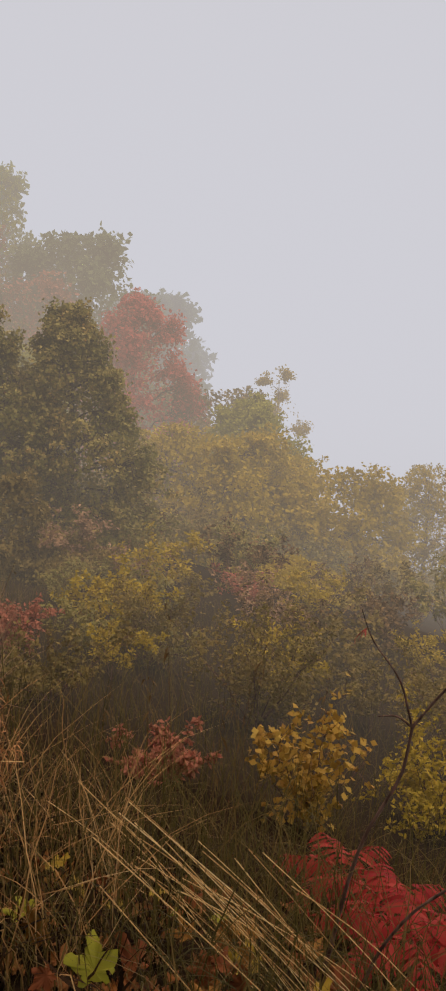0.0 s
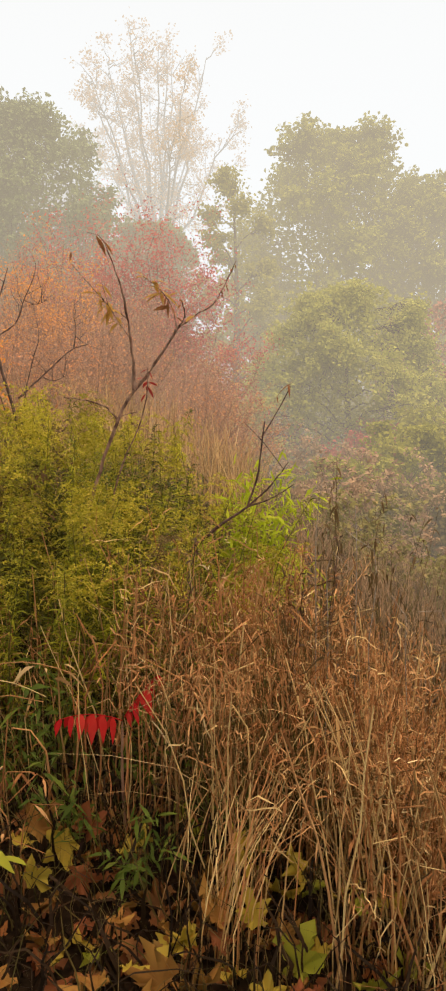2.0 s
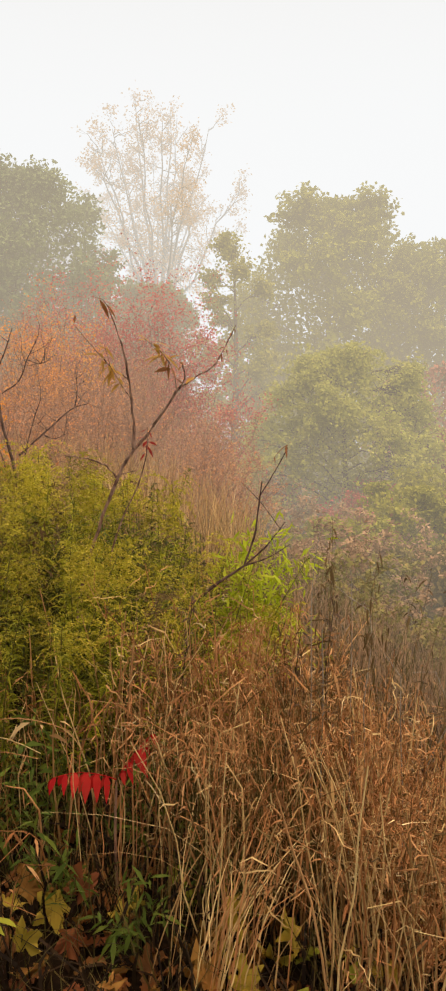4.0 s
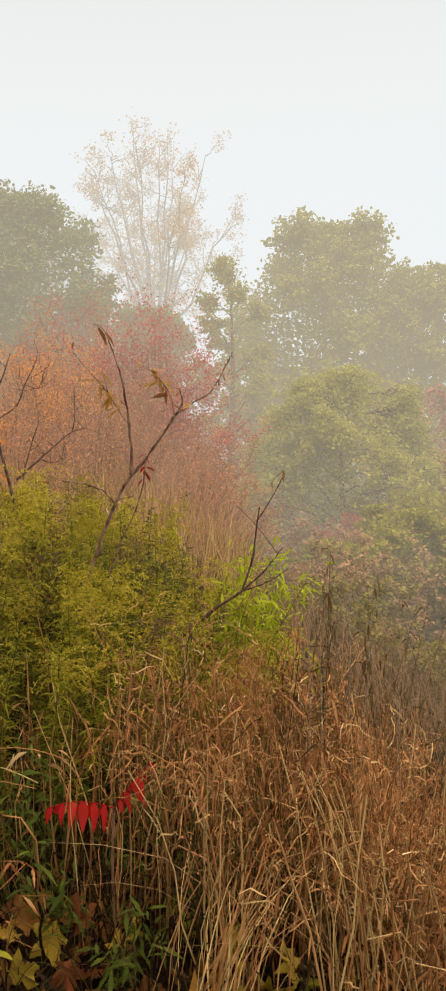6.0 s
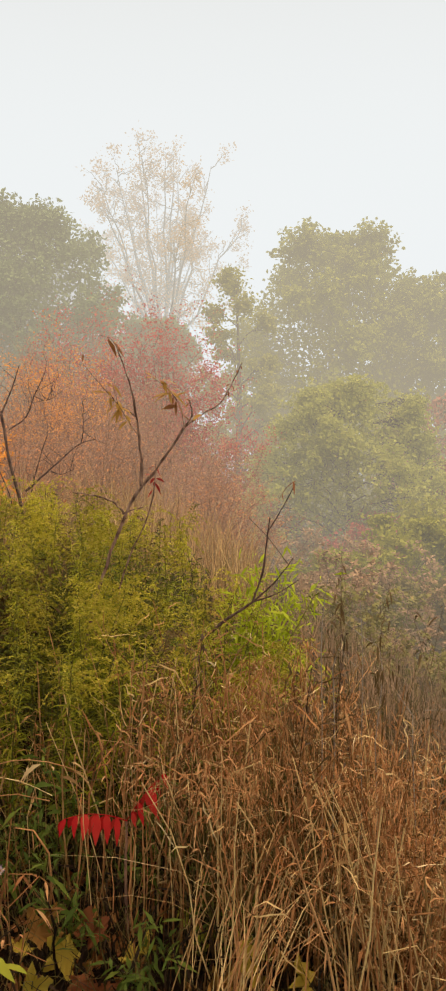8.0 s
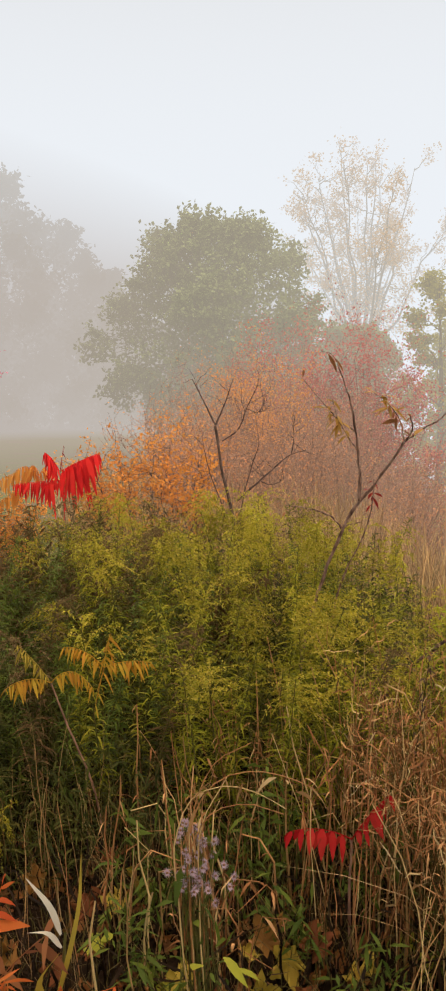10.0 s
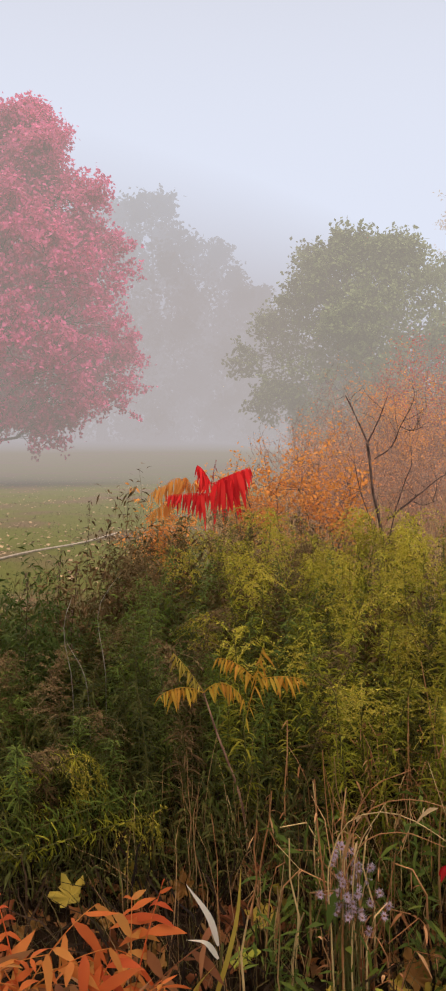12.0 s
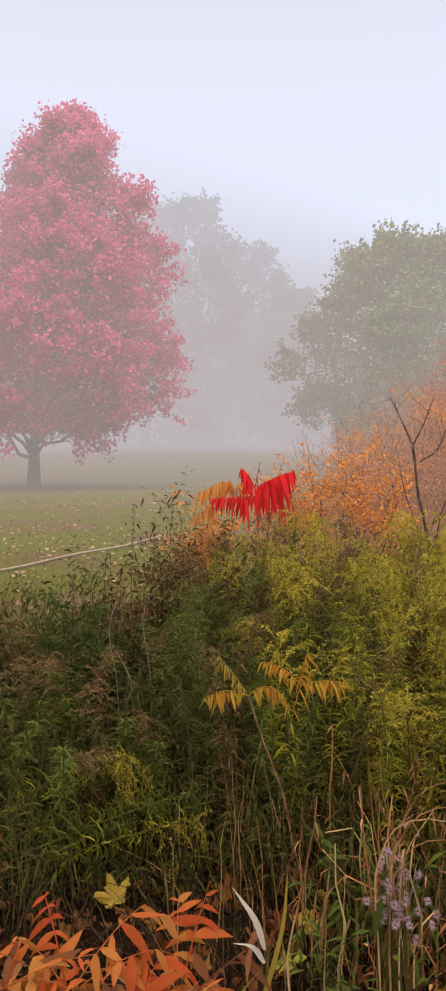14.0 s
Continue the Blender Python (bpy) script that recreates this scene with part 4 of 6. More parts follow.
def leafy_sumac(name, stem, heads, mat, label, seed, fold=0.35, ratio=0.3, rough=0.12):
    """A slender stem with feathered leaves fanning from its top: heads give base, heading, length, pairs, leaflet size, droop."""
    g = np.random.default_rng(seed)
    x, y = stem[0][0], stem[0][1]
    z = float(land(x, y))
    e = thing(name, (x, y, z), label, "sumac")
    part("stem", rel(limb([(x, y, z - 0.05)] + [tuple(p) for p in stem[1:]], 0.006, 0.0035, 14, 6, 0.1, seed), e), PINKTWIG, e)
    for base, hd, ln, pr, sz, dr, *own in heads:
        part("leaf", rel(sumac_leaf(g, base, hd, ln, pr, sz, dr, fold, ratio, rough), e), own[0] if own else mat, e)
    return e


bare_sumac()
twig_sapling()
slope_sapling()
top, low, tuft = (0.26, 6.99, 1.09), (0.265, 6.99, 1.02), (0.10, 7.05, 1.06)
leafy_sumac("red_sumac", [(0.33, 6.99, 0), (0.31, 6.99, 0.4), (0.28, 6.99, 0.8), top],
            [(top, (-0.40, -0.1, 0.9), 0.28, 16, 0.15, 0.35), (low, (-1.0, -0.05, 0.0), 0.37, 20, 0.105, 0.05), (low, (-0.6, -0.4, 0.0), 0.13, 5, 0.20, 0.1), (top, (0.9, -0.05, 0.5), 0.36, 20, 0.18, 0.1), (top, (0.7, -0.4, 0.3), 0.20, 7, 0.20, 0.1),
             (top, (0.15, -0.05, 0.95), 0.25, 9, 0.055, 0.15, SUMACDULL), (tuft, (-0.6, 0.1, 0.8), 0.40, 15, 0.10, 0.85, AMBER), (tuft, (-0.95, 0.2, 0.45), 0.40, 15, 0.10, 0.6, AMBER), (tuft, (-0.3, 0.3, 0.95), 0.30, 12, 0.10, 0.8, AMBER), ((0.05, 7.06, 0.95), (-0.9, 0.1, 0.1), 0.30, 12, 0.09, 0.5, AMBER), (tuft, (0.35, 0.3, 0.9), 0.22, 9, 0.09, 0.7, AMBER)],
            SUMACRED, "young sumac with flaming scarlet hanging leaves", 50, 2.4, 0.19, 0.5)
top, fork = (0.10, 3.35, 0.50), (0.31, 3.37, 0.54)
leafy_sumac("yellow_sumac", [(0.30, 3.34, 0), (0.24, 3.34, 0.1), (0.16, 3.34, 0.32), top],
            [(top, (-0.5, -0.1, 0.9), 0.25, 15, 0.062, 0.2, YELLOWLEAF), (top, (-0.8, -0.3, 0.55), 0.22, 11, 0.06, 0.5), (top, (0.75, -0.2, 0.95), 0.26, 12, 0.062, 0.85), (fork, (0.95, -0.1, 0.35), 0.20, 11, 0.06, 0.3), (fork, (0.15, 0.1, 0.95), 0.19, 10, 0.06, 0.3),
             (fork, (-0.7, 0.2, 0.8), 0.24, 11, 0.055, 0.4), (fork, (-0.2, -0.2, -0.6), 0.14, 4, 0.08, 0.1)],
            SUMACYELLOW, "slender young sumac with yellow and ochre leaves", 51, 1.3, 0.19, 0.4)
for i, (x, y, z, n, hgt) in enumerate(((-0.32, 1.70, 0.38, 6, 0.32), (-0.10, 1.78, 0.29, 6, 0.30), (-0.48, 1.66, 0.40, 6, 0.30), (-0.20, 1.62, 0.32, 6, 0.27), (-0.02, 1.70, 0.24, 5, 0.27), (0.275, 1.58, 0.24, 5, 0.2))):
    gg = np.random.default_rng(70 + i)
    top = (x, y, z)
    fan = []
    for j in range(n):
        a = gg.uniform(0, 2 * math.pi)
        fan.append((top, (0.75 * math.cos(a), 0.5 * math.sin(a), 0.55 + 0.5 * gg.uniform()), hgt * gg.uniform(0.75, 1.1), 7, 0.08 * gg.uniform(0.75, 1.15), gg.uniform(0.2, 0.7), (SUMACORANGE, SUMACRUST, SUMACORANGE, SUMACEMBER)[j % 4]))
    leafy_sumac("orange_sumac", [(x, y, 0), (x, y, z - 0.2), (x, y, z - 0.1), top], fan, SUMACORANGE, "low young sumac with orange leaves in leaf litter", 52 + 10 * i, 0.5, 0.28, 0.6)
top = (1.0, 2.44, 0.20)
leafy_sumac("red_seedling", [(1.0, 2.46, 0), (1.0, 2.46, 0.05), (1.0, 2.45, 0.12), top],
            [(top, (-0.9, 0.1, 0.55), 0.23, 6, 0.07, 0.35), (top, (0.55, -0.1, 0.85), 0.22, 6, 0.065, 0.2)],
            SEEDRED, "small sumac seedling with two bright red leaves", 53, 1.2, 0.42, 0.2)
for i, (x, y, n) in enumerate(((3.75, 0.42, 7), (3.35, 0.25, 6), (4.2, 0.75, 6))):
    z = float(land(x, y))
    gg = np.random.default_rng(60 + i)
    top = (x, y, z + 0.28)
    leafy_sumac("red_sumac", [(x, y, 0), (x, y, z + 0.1), (x, y, z + 0.2), top],
                [(top, (math.cos(a), math.sin(a), 0.35), 0.36, 9, 0.12, 0.4) for a in np.arange(n) * 2 * math.pi / n + gg.uniform(0, 1)],
                SUMACDULL, "low sumac with dull red leaves on the slope", 60 + i)


def bare_shrub():
    z = float(land(1.69, 6.91))
    e = thing("bare_shrub", (1.69, 6.91, z), "leafless dark shrub with upright forked branches", "shrub")
    arms = (([(1.69, 6.91, z - 0.05), (1.66, 6.92, 0.64), (1.58, 6.94, 1.04), (1.53, 6.95, 1.43)], 0.017, 0.010), ([(1.53, 6.95, 1.43), (1.47, 6.96, 1.56), (1.35, 6.98, 1.81)], 0.008, 0.003), ([(1.53, 6.95, 1.43), (1.61, 6.93, 1.61), (1.68, 6.92, 1.81)], 0.007, 0.003),
            ([(1.58, 6.94, 1.30), (1.71, 6.91, 1.39), (1.78, 6.89, 1.56), (1.87, 6.87, 1.74)], 0.007, 0.003), ([(1.69, 6.91, 0.8), (1.97, 6.84, 1.05), (2.13, 6.80, 1.18), (2.24, 6.76, 1.21)], 0.010, 0.004), ([(2.13, 6.80, 1.18), (2.15, 6.79, 1.30), (2.15, 6.79, 1.41)], 0.005, 0.002),
            ([(1.87, 6.87, 0.97), (1.96, 6.85, 0.93), (2.07, 6.82, 0.97)], 0.005, 0.002), ([(1.66, 6.94, z), (1.56, 6.94, 0.8), (1.47, 6.96, 1.06), (1.43, 6.97, 1.26)], 0.009, 0.003), ([(1.78, 6.89, 1.56), (1.87, 6.87, 1.53), (1.96, 6.85, 1.56)], 0.004, 0.002), ([(1.72, 6.91, z), (1.73, 6.90, 0.77), (1.79, 6.89, 1.01), (1.87, 6.87, 1.24)], 0.010, 0.003))
    for i, (pts, r0, r1) in enumerate(arms):
        part("stem" if len(pts) > 3 and i != 3 and i != 4 else "branch", rel(limb(pts, r0, r1, 14, 6, 0.15, 300 + i), e), TWIG, e)
    g = np.random.default_rng(300)
    n = 60
    at = g.integers(0, len(arms), n)
    sp = np.array([spline(arms[j][0], 8)[int(g.integers(3, 8))] for j in at])
    d = unit(g.normal(0, 0.6, (n, 3)) + [0, 0, 0.9])
    ln = g.uniform(0.10, 0.32, n)
    q = np.linspace(0, 1, 4)
    T = sp[:, None] + d[:, None] * (ln[:, None] * q)[..., None]
    T[:, 1:] += g.normal(0, 0.012, (n, 3, 3))
    part("twigs", rel(tubes(T, 0.0026 * (1 - 0.6 * q)[None].repeat(n, 0), 4), e), TWIG, e)


bare_shrub()


# ---------------------------------------------------------------- thicket of goldenrod and weeds
def goldenrod(seed, height, plume=True, leafm=ROD, tuft=PLUME):
    g = np.random.default_rng(seed)
    e = thing("goldenrod", (0, 0, 0), "green goldenrod stalk with a fading yellow plume" if plume else "leafy green goldenrod stalk without flowers", "goldenrod", "goldenrod in the thicket")
    lx, ly = g.normal(0, 0.09, 2) * height
    P = spline([(0, 0, -0.05), (lx * 0.2, ly * 0.2, height * 0.5), (lx, ly, height)], 9)
    part("stem", tubes(P[None], np.linspace(0.0035, 0.0015, 9)[None], 4), GREENSTEM, e)
    n = 190
    t = g.uniform(0.2, 1.0, n)
    pos = np.stack([np.interp(t, np.linspace(0, 1, 9), P[:, i]) for i in range(3)], -1)
    a = np.arange(n) * 2.4 + g.uniform(-0.4, 0.4, n)
    d = np.stack([np.cos(a), np.sin(a), g.uniform(0.35, 1.7, n)], -1)
    ln = (0.125 - 0.06 * t) * g.uniform(0.6, 1.3, n)
    part("foliage", leaves(g, pos, d, ln, 0.075, 0.75, 4), leafm, e)
    if plume:
        m = 16
        k = 7
        q = np.linspace(0, 1, k)
        az = g.uniform(0, 2 * np.pi) + g.normal(0, 0.9, m)
        st = g.uniform(0.80, 1.0, m)
        sp = np.stack([np.interp(st, np.linspace(0, 1, 9), P[:, i]) for i in range(3)], -1)
        ln = g.uniform(0.10, 0.27, m)
        A = sp[:, None] + np.stack([np.cos(az), np.sin(az), np.zeros(m)], -1)[:, None] * (ln[:, None] * q)[..., None] * 0.8
        A[:, :, 2] += ln[:, None] * (0.95 * q - 0.95 * q**2.1)
        nf = 420
        who, at = g.integers(0, m, nf), g.uniform(0.12, 1, nf)
        lo = np.clip((at * (k - 1)).astype(int), 0, k - 2)
        fr = (at * (k - 1) - lo)[:, None]
        c = A[who, lo] * (1 - fr) + A[who, lo + 1] * fr + g.normal(0, 0.004, (nf, 3))
        fl = kites(g, c, ball_dirs(g, nf, 0.5), g.uniform(0.009, 0.017, nf), 0.5)
        part("plume", join([tubes(A[:, ::2], np.full((m, 4), 0.0009), 3), fl]), tuft, e)
    return e


def plant_thicket():
    g = np.random.default_rng(90)
    kinds = [goldenrod(400 + i, 1.0, i < 4) for i in range(7)]
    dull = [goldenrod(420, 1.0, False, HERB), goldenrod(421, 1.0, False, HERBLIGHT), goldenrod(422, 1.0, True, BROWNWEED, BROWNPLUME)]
    for k, lb in zip(dull, ("dark green leafy weed stalk", "dull green leafy weed stalk", "withered brown weed stalk with a drooping plume")):
        k.name = "weed_stalk"
        tagged(k, lb, "weed", "weeds in the thicket")
    used = set()
    spots = []
    # crowded wedge between the lawn and the slope
    for _ in range(4000):
        a, r = radians(g.uniform(-2, 31)), g.uniform(2.75, 6.3)
        x, y = r * math.sin(a), r * math.cos(a)
        near = 3.5 - 0.3 * max(0.0, min(1.0, (math.degrees(a) - 4) / 8))
        if r < near or x > 1.6 + 0.12 * y:
            continue
        if any((x - u) ** 2 + (y - v) ** 2 < 0.13 ** 2 for u, v in spots):
            continue
        spots.append((x, y))
        if len(spots) > 270:
            break
    for _ in range(70):
        a, r = radians(g.uniform(-15, -1)), g.uniform(3.4, 4.9)
        spots.append((r * math.sin(a), r * math.cos(a)))
    for i, (x, y) in enumerate(spots):
        k = kinds[i % 7] if x > (0.055 + 0.03 * math.sin(9 * y)) * y and i % 6 else dull[(0, 1, 0, 2, 1)[i % 5]]
        r = math.hypot(x, y)
        hh = (0.80 + 0.32 * min(1.0, (r - 2.7) / 2.3)) * g.uniform(0.78, 1.06) * (0.68 if x < -0.06 * y else 1)
        m = pose(x, y, float(land(x, y)) - 0.01, g.normal(0, 5), g.normal(0, 5), g.uniform(0, 360)) @ Matrix.Diagonal((1.1, 1.1, hh, 1))
        if k not in used:
            used.add(k)
            k.matrix_basis = m
        else:
            c = copy_thing(k, Matrix.Identity(4))
            c.matrix_basis = m
    # stalks that have sunk over sideways in the darker weeds
    for i, (x, y, tip) in enumerate(((-1.00, 3.55, 66), (-0.95, 3.62, 60), (-0.92, 3.50, 70), (-0.80, 3.10, 68), (-0.78, 3.18, 62), (-0.72, 3.12, 72), (-0.98, 3.3, 74))):
        c = tagged(copy_thing(kinds[i % 4] if i % 3 == 0 else dull[1], Matrix.Identity(4)), "leafy weed stalk sunk over sideways among darker weeds")
        c.matrix_basis = pose(x, y, float(land(x, y)) + 0.1 + 0.03 * (i % 3), g.normal(0, 6), tip, g.uniform(-12, 12)) @ Matrix.Diagonal((1.1, 1.1, 0.72, 1))


plant_thicket()


def herb_filler():
    """Low leaves that close the thicket below its tops."""
    g = np.random.default_rng(95)
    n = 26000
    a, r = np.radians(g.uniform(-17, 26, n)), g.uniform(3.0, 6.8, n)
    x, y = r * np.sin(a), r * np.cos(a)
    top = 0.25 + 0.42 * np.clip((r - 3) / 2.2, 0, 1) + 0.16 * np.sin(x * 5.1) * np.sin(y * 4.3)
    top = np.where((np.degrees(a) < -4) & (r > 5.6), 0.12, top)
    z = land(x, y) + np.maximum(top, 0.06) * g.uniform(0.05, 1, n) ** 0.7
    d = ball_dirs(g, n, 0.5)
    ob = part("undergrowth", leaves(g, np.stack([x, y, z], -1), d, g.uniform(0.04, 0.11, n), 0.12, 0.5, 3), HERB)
    tagged(ob, "dark green herbs filling the thicket", "undergrowth", kind="stuff")
    n = 2600
    a, r = np.radians(g.uniform(-17, 26, n)), g.uniform(3.0, 6.6, n)
    x, y = r * np.sin(a), r * np.cos(a)
    hh = (0.3 + 0.4 * np.clip((r - 3) / 2.2, 0, 1)) * g.uniform(0.4, 1.1, n)
    q = np.linspace(0, 1, 4)
    lean = g.normal(0, 0.2, (n, 2))
    P = np.stack([x[:, None] + lean[:, :1] * hh[:, None] * q**1.5, y[:, None] + lean[:, 1:] * hh[:, None] * q**1.5, land(x, y)[:, None] + hh[:, None] * q], -1)
    ob = part("thin_stems", tubes(P, np.full((n, 4), 0.0017), 3), GREENSTEM)
    tagged(ob, "thin stalks standing in the thicket", "undergrowth", kind="stuff")


herb_filler()
for i, (x, y, hh, r, mm, lb) in enumerate((
        (-0.95, 5.0, 0.92, 0.32, BUSHGREEN, "green leafy weed at the lawn's edge"), (-0.62, 5.2, 1.12, 0.27, BROWNWEED, "withered brown weed at the lawn's edge"),
        (-0.30, 5.3, 1.28, 0.25, BROWNWEED, "tall withered brown weed at the lawn's edge"), (-1.35, 5.1, 0.95, 0.28, BROWNWEED, "withered brown weed with drooping plumes"),
        (-0.45, 4.6, 0.75, 0.3, HERB, "dark green leafy weed in the thicket"), (0.0, 5.6, 1.05, 0.3, BROWNWEED, "withered brown weed beside the red sumac"),
        (0.55, 6.1, 1.0, 0.35, BROWNWEED, "withered brown weed beside the red sumac"), (0.9, 6.8, 0.95, 0.4, BROWNWEED, "withered brown weed below the brush"),
        (1.6, 7.6, 1.05, 0.5, BROWNWEED, "withered brown weed below the brush"), (-1.2, 4.4, 0.55, 0.3, BROWNWEED, "withered weed low in the thicket"),
        (2.05, 3.16, 0.60, 0.07, BROWNWEED, "dark dried seed heads on a stalk"), (1.15, 4.6, 0.95, 0.15, BROWNWEED, "dark withered weed among goldenrod"), (-0.72, 4.6, 1.0, 0.34, BUSHGREEN, "bushy green weed at the lawn's edge"), (0.75, 7.4, 1.1, 0.4, BROWNWEED, "withered mauve-brown weed below the brush"), (1.25, 7.2, 1.05, 0.4, BROWNWEED, "withered mauve-brown weed below the brush"), (2.1, 7.4, 1.05, 0.45, BROWNWEED, "withered mauve-brown weed below the brush"), (-0.2, 4.95, 0.95, 0.3, HERBLIGHT, "dull green weed in the thicket"), (-0.35, 5.6, 1.15, 0.3, BROWNWEED, "withered brown weed with pale plumes"), (0.25, 5.4, 0.95, 0.3, BROWNWEED, "withered brown weed with drooping plumes"))):
    shrub("weed", x, y, hh, r, mm, lb, 320 + i, stems=14 if r > 0.1 else 4, count=2000 if r > 0.16 else 160 if r < 0.1 else 1200, size=0.05, twig=BROWNWEED if mm is BROWNWEED else GREENSTEM, ratio=0.3, twigs=8, thick=0.004)
shrub("lime_weed", 2.165, 3.80, 1.18, 0.13, LIME, "bright lime green leafy weed", 345, stems=13, count=1900, size=0.07, twig=GREENSTEM, ratio=0.2, droop=0.2, twigs=7, thick=0.004, low=0.7)


# ---------------------------------------------------------------- dry grass and stalks
def dry_stand():
    g = np.random.default_rng(101)
    # upright russet stalks
    def clear_of(a, r):      # keeps the seedling and the aster in the open
        d = np.degrees(a)
        return ~((np.abs(d - 21.5) < 6) & (r < 2.5)) & ~((np.abs(d - 12.5) < 4) & (r < 2.35)) & ~((np.abs(d - 28.5) < 3.5) & (r < 2.3)) & ~((np.abs(d - 65) < 6) & (r < 2.2)) & ~((np.abs(d - 35) < 2.6) & (r < 2.5))

    def sunk(a):      # the stand is lower where the slope begins
        return 1.0 - 0.13 * np.clip((np.degrees(a) - 33) / 5, 0, 1)

    def nod(P, n, share):      # some tops hang over, snapped or weighed down
        bent = (g.uniform(0, 1, n) < share)[:, None] * g.uniform(0.04, 0.20, (n, 1))
        w = g.uniform(0, 2 * np.pi, n)
        drop = np.array([0, 0, 0, 0.05, 0.35, 1.0])
        P[:, :, 0] += bent * np.cos(w)[:, None] * drop
        P[:, :, 1] += bent * np.sin(w)[:, None] * drop
        P[:, :, 2] -= bent * np.array([0, 0, 0, 0.0, 0.25, 1.05])
    n = 560
    hub = g.integers(0, 95, n)
    a = np.radians((3 + 49 * g.uniform(0, 1, 95) ** 0.62)[hub] + g.normal(0, 1.3, n))
    r = (2.1 + 1.7 * g.uniform(0, 1, 95) ** 0.8)[hub] + g.normal(0, 0.06, n)
    ok = clear_of(a, r)
    ok &= (np.degrees(a) > 20) | (g.uniform(0, 1, n) < 0.6)      # thinner before the goldenrod
    a, r = a[ok], r[ok]
    n = len(a)
    x, y = r * np.sin(a), r * np.cos(a)
    hh = (0.60 + 0.20 * np.clip((np.degrees(a) - 12) / 14, 0, 1)) * g.uniform(0.6, 1.3, n) * np.where(np.degrees(a) < 18, 0.88, 1.0) * sunk(a)
    k = 6
    q = np.linspace(0, 1, k)
    lean = g.normal(0, 0.11, (n, 2)) * np.where(g.uniform(0, 1, n) < 0.25, 2.0, 1.0)[:, None]
    lean = np.clip(lean, -0.3, 0.3)
    P = np.stack([x[:, None] + lean[:, :1] * hh[:, None] * q**1.4, y[:, None] + lean[:, 1:] * hh[:, None] * q**1.4, land(x, y)[:, None] - 0.02 + hh[:, None] * q], -1)
    P[:, 1:, :2] += g.normal(0, 0.006, (n, k - 1, 2))
    nod(P, n, 0.5)
    R = (0.0022 + 0.0036 * g.uniform(0, 1, n) ** 1.3)[:, None] * (1 - 0.6 * q)
    ob = part("dry_stalks", tubes(P, R, 4), RUSSET)
    tagged(ob, "russet dried stalks standing among dead grass", "dry stalks", kind="stuff")
    # curled withered leaves on them
    m = 2200
    who, at = g.integers(0, n, m), g.uniform(0.1, 1.0, m) ** 0.6
    lo = np.clip((at * (k - 1)).astype(int), 0, k - 2)
    fr = (at * (k - 1) - lo)[:, None]
    c = P[who, lo] * (1 - fr) + P[who, lo + 1] * fr
    ob = part("withered_leaves", leaves(g, c, ball_dirs(g, m, -0.3), g.uniform(0.02, 0.06, m), 0.2, 0.7, 4, 2), RUSSET)
    tagged(ob, "curled tan leaves on dead stalks", "dry leaves", kind="stuff")

    # long bleached stems, nearly upright, and ragged brown heads on the tall ones
    a2 = np.radians(np.r_[g.uniform(2, 24, 50), g.uniform(20, 56, 300)])
    r2 = 2.1 + 1.5 * g.uniform(0, 1, 350) ** 1.2
    ok = clear_of(a2, r2)
    a2, r2 = a2[ok], r2[ok]
    n2 = len(a2)
    x2, y2 = r2 * np.sin(a2), r2 * np.cos(a2)
    h2 = (0.55 + 0.28 * np.clip((np.degrees(a2) - 12) / 16, 0, 1)) * g.uniform(0.7, 1.25, n2) * sunk(a2)
    l2 = g.normal(0, 0.09, (n2, 2)) * np.where(g.uniform(0, 1, n2) < 0.25, 2.2, 1.0)[:, None]
    l2 = np.clip(l2, -0.28, 0.28)
    Q = np.stack([x2[:, None] + l2[:, :1] * h2[:, None] * q**1.3, y2[:, None] + l2[:, 1:] * h2[:, None] * q**1.3, land(x2, y2)[:, None] - 0.02 + h2[:, None] * q], -1)
    Q[:, 1:, :2] += g.normal(0, 0.008, (n2, k - 1, 2))
    nod(Q, n2, 0.4)
    R2 = (0.0018 + 0.0030 * g.uniform(0, 1, n2) ** 1.5)[:, None] * (1 - 0.45 * q)
    for i in range(n2):
        base = Q[i, 0].copy()
        e = thing("straw_stalk", base, "long pale straw stalk standing in dead grass", "dry stalk", "pale stalks in the dry stand")
        part("stem", tubes(Q[i:i + 1] - base, R2[i:i + 1], 5), (BLEACHED, STRAW, BLEACHED, RUSSET)[i % 4], e)
    m2 = 7800
    tall = np.nonzero((np.degrees(a2) > 25) & (r2 > 2.35))[0]
    who2 = g.choice(tall, m2)
    c2 = Q[who2, -1] + (Q[who2, -2] - Q[who2, -1]) * g.uniform(-0.25, 1.1, m2)[:, None] + g.normal(0, 0.022, (m2, 3))
    ob = part("ragged_heads", leaves(g, c2, ball_dirs(g, m2, -0.15), g.uniform(0.015, 0.055, m2), 0.11, 0.9, 4, 2), RUSSET)
    tagged(ob, "ragged brown heads of dead stalks", "dry leaves", kind="stuff")
    # a tangle of dead curled leaves that crowns the stand
    def tangle(nm, m, mat, width, label):
        t3 = np.nonzero((np.degrees(a) > 21) & (r > 2.15))[0]
        w3 = g.choice(t3, m)
        f3 = 1.05 - (0.63 - 0.42 * np.clip((2.9 - r[w3]) / 0.75, 0, 1)) * g.uniform(0, 1, m)
        c3 = along(P[w3], np.clip(f3, 0, 1)) + g.normal(0, 0.055, (m, 3)) * [1, 1, 0.7]
        l3 = g.uniform(0.035, 0.13, m)
        s3 = np.linspace(0, 1, 6)
        d3 = ball_dirs(g, m, -0.25)
        turn = ball_dirs(g, m, -0.5)
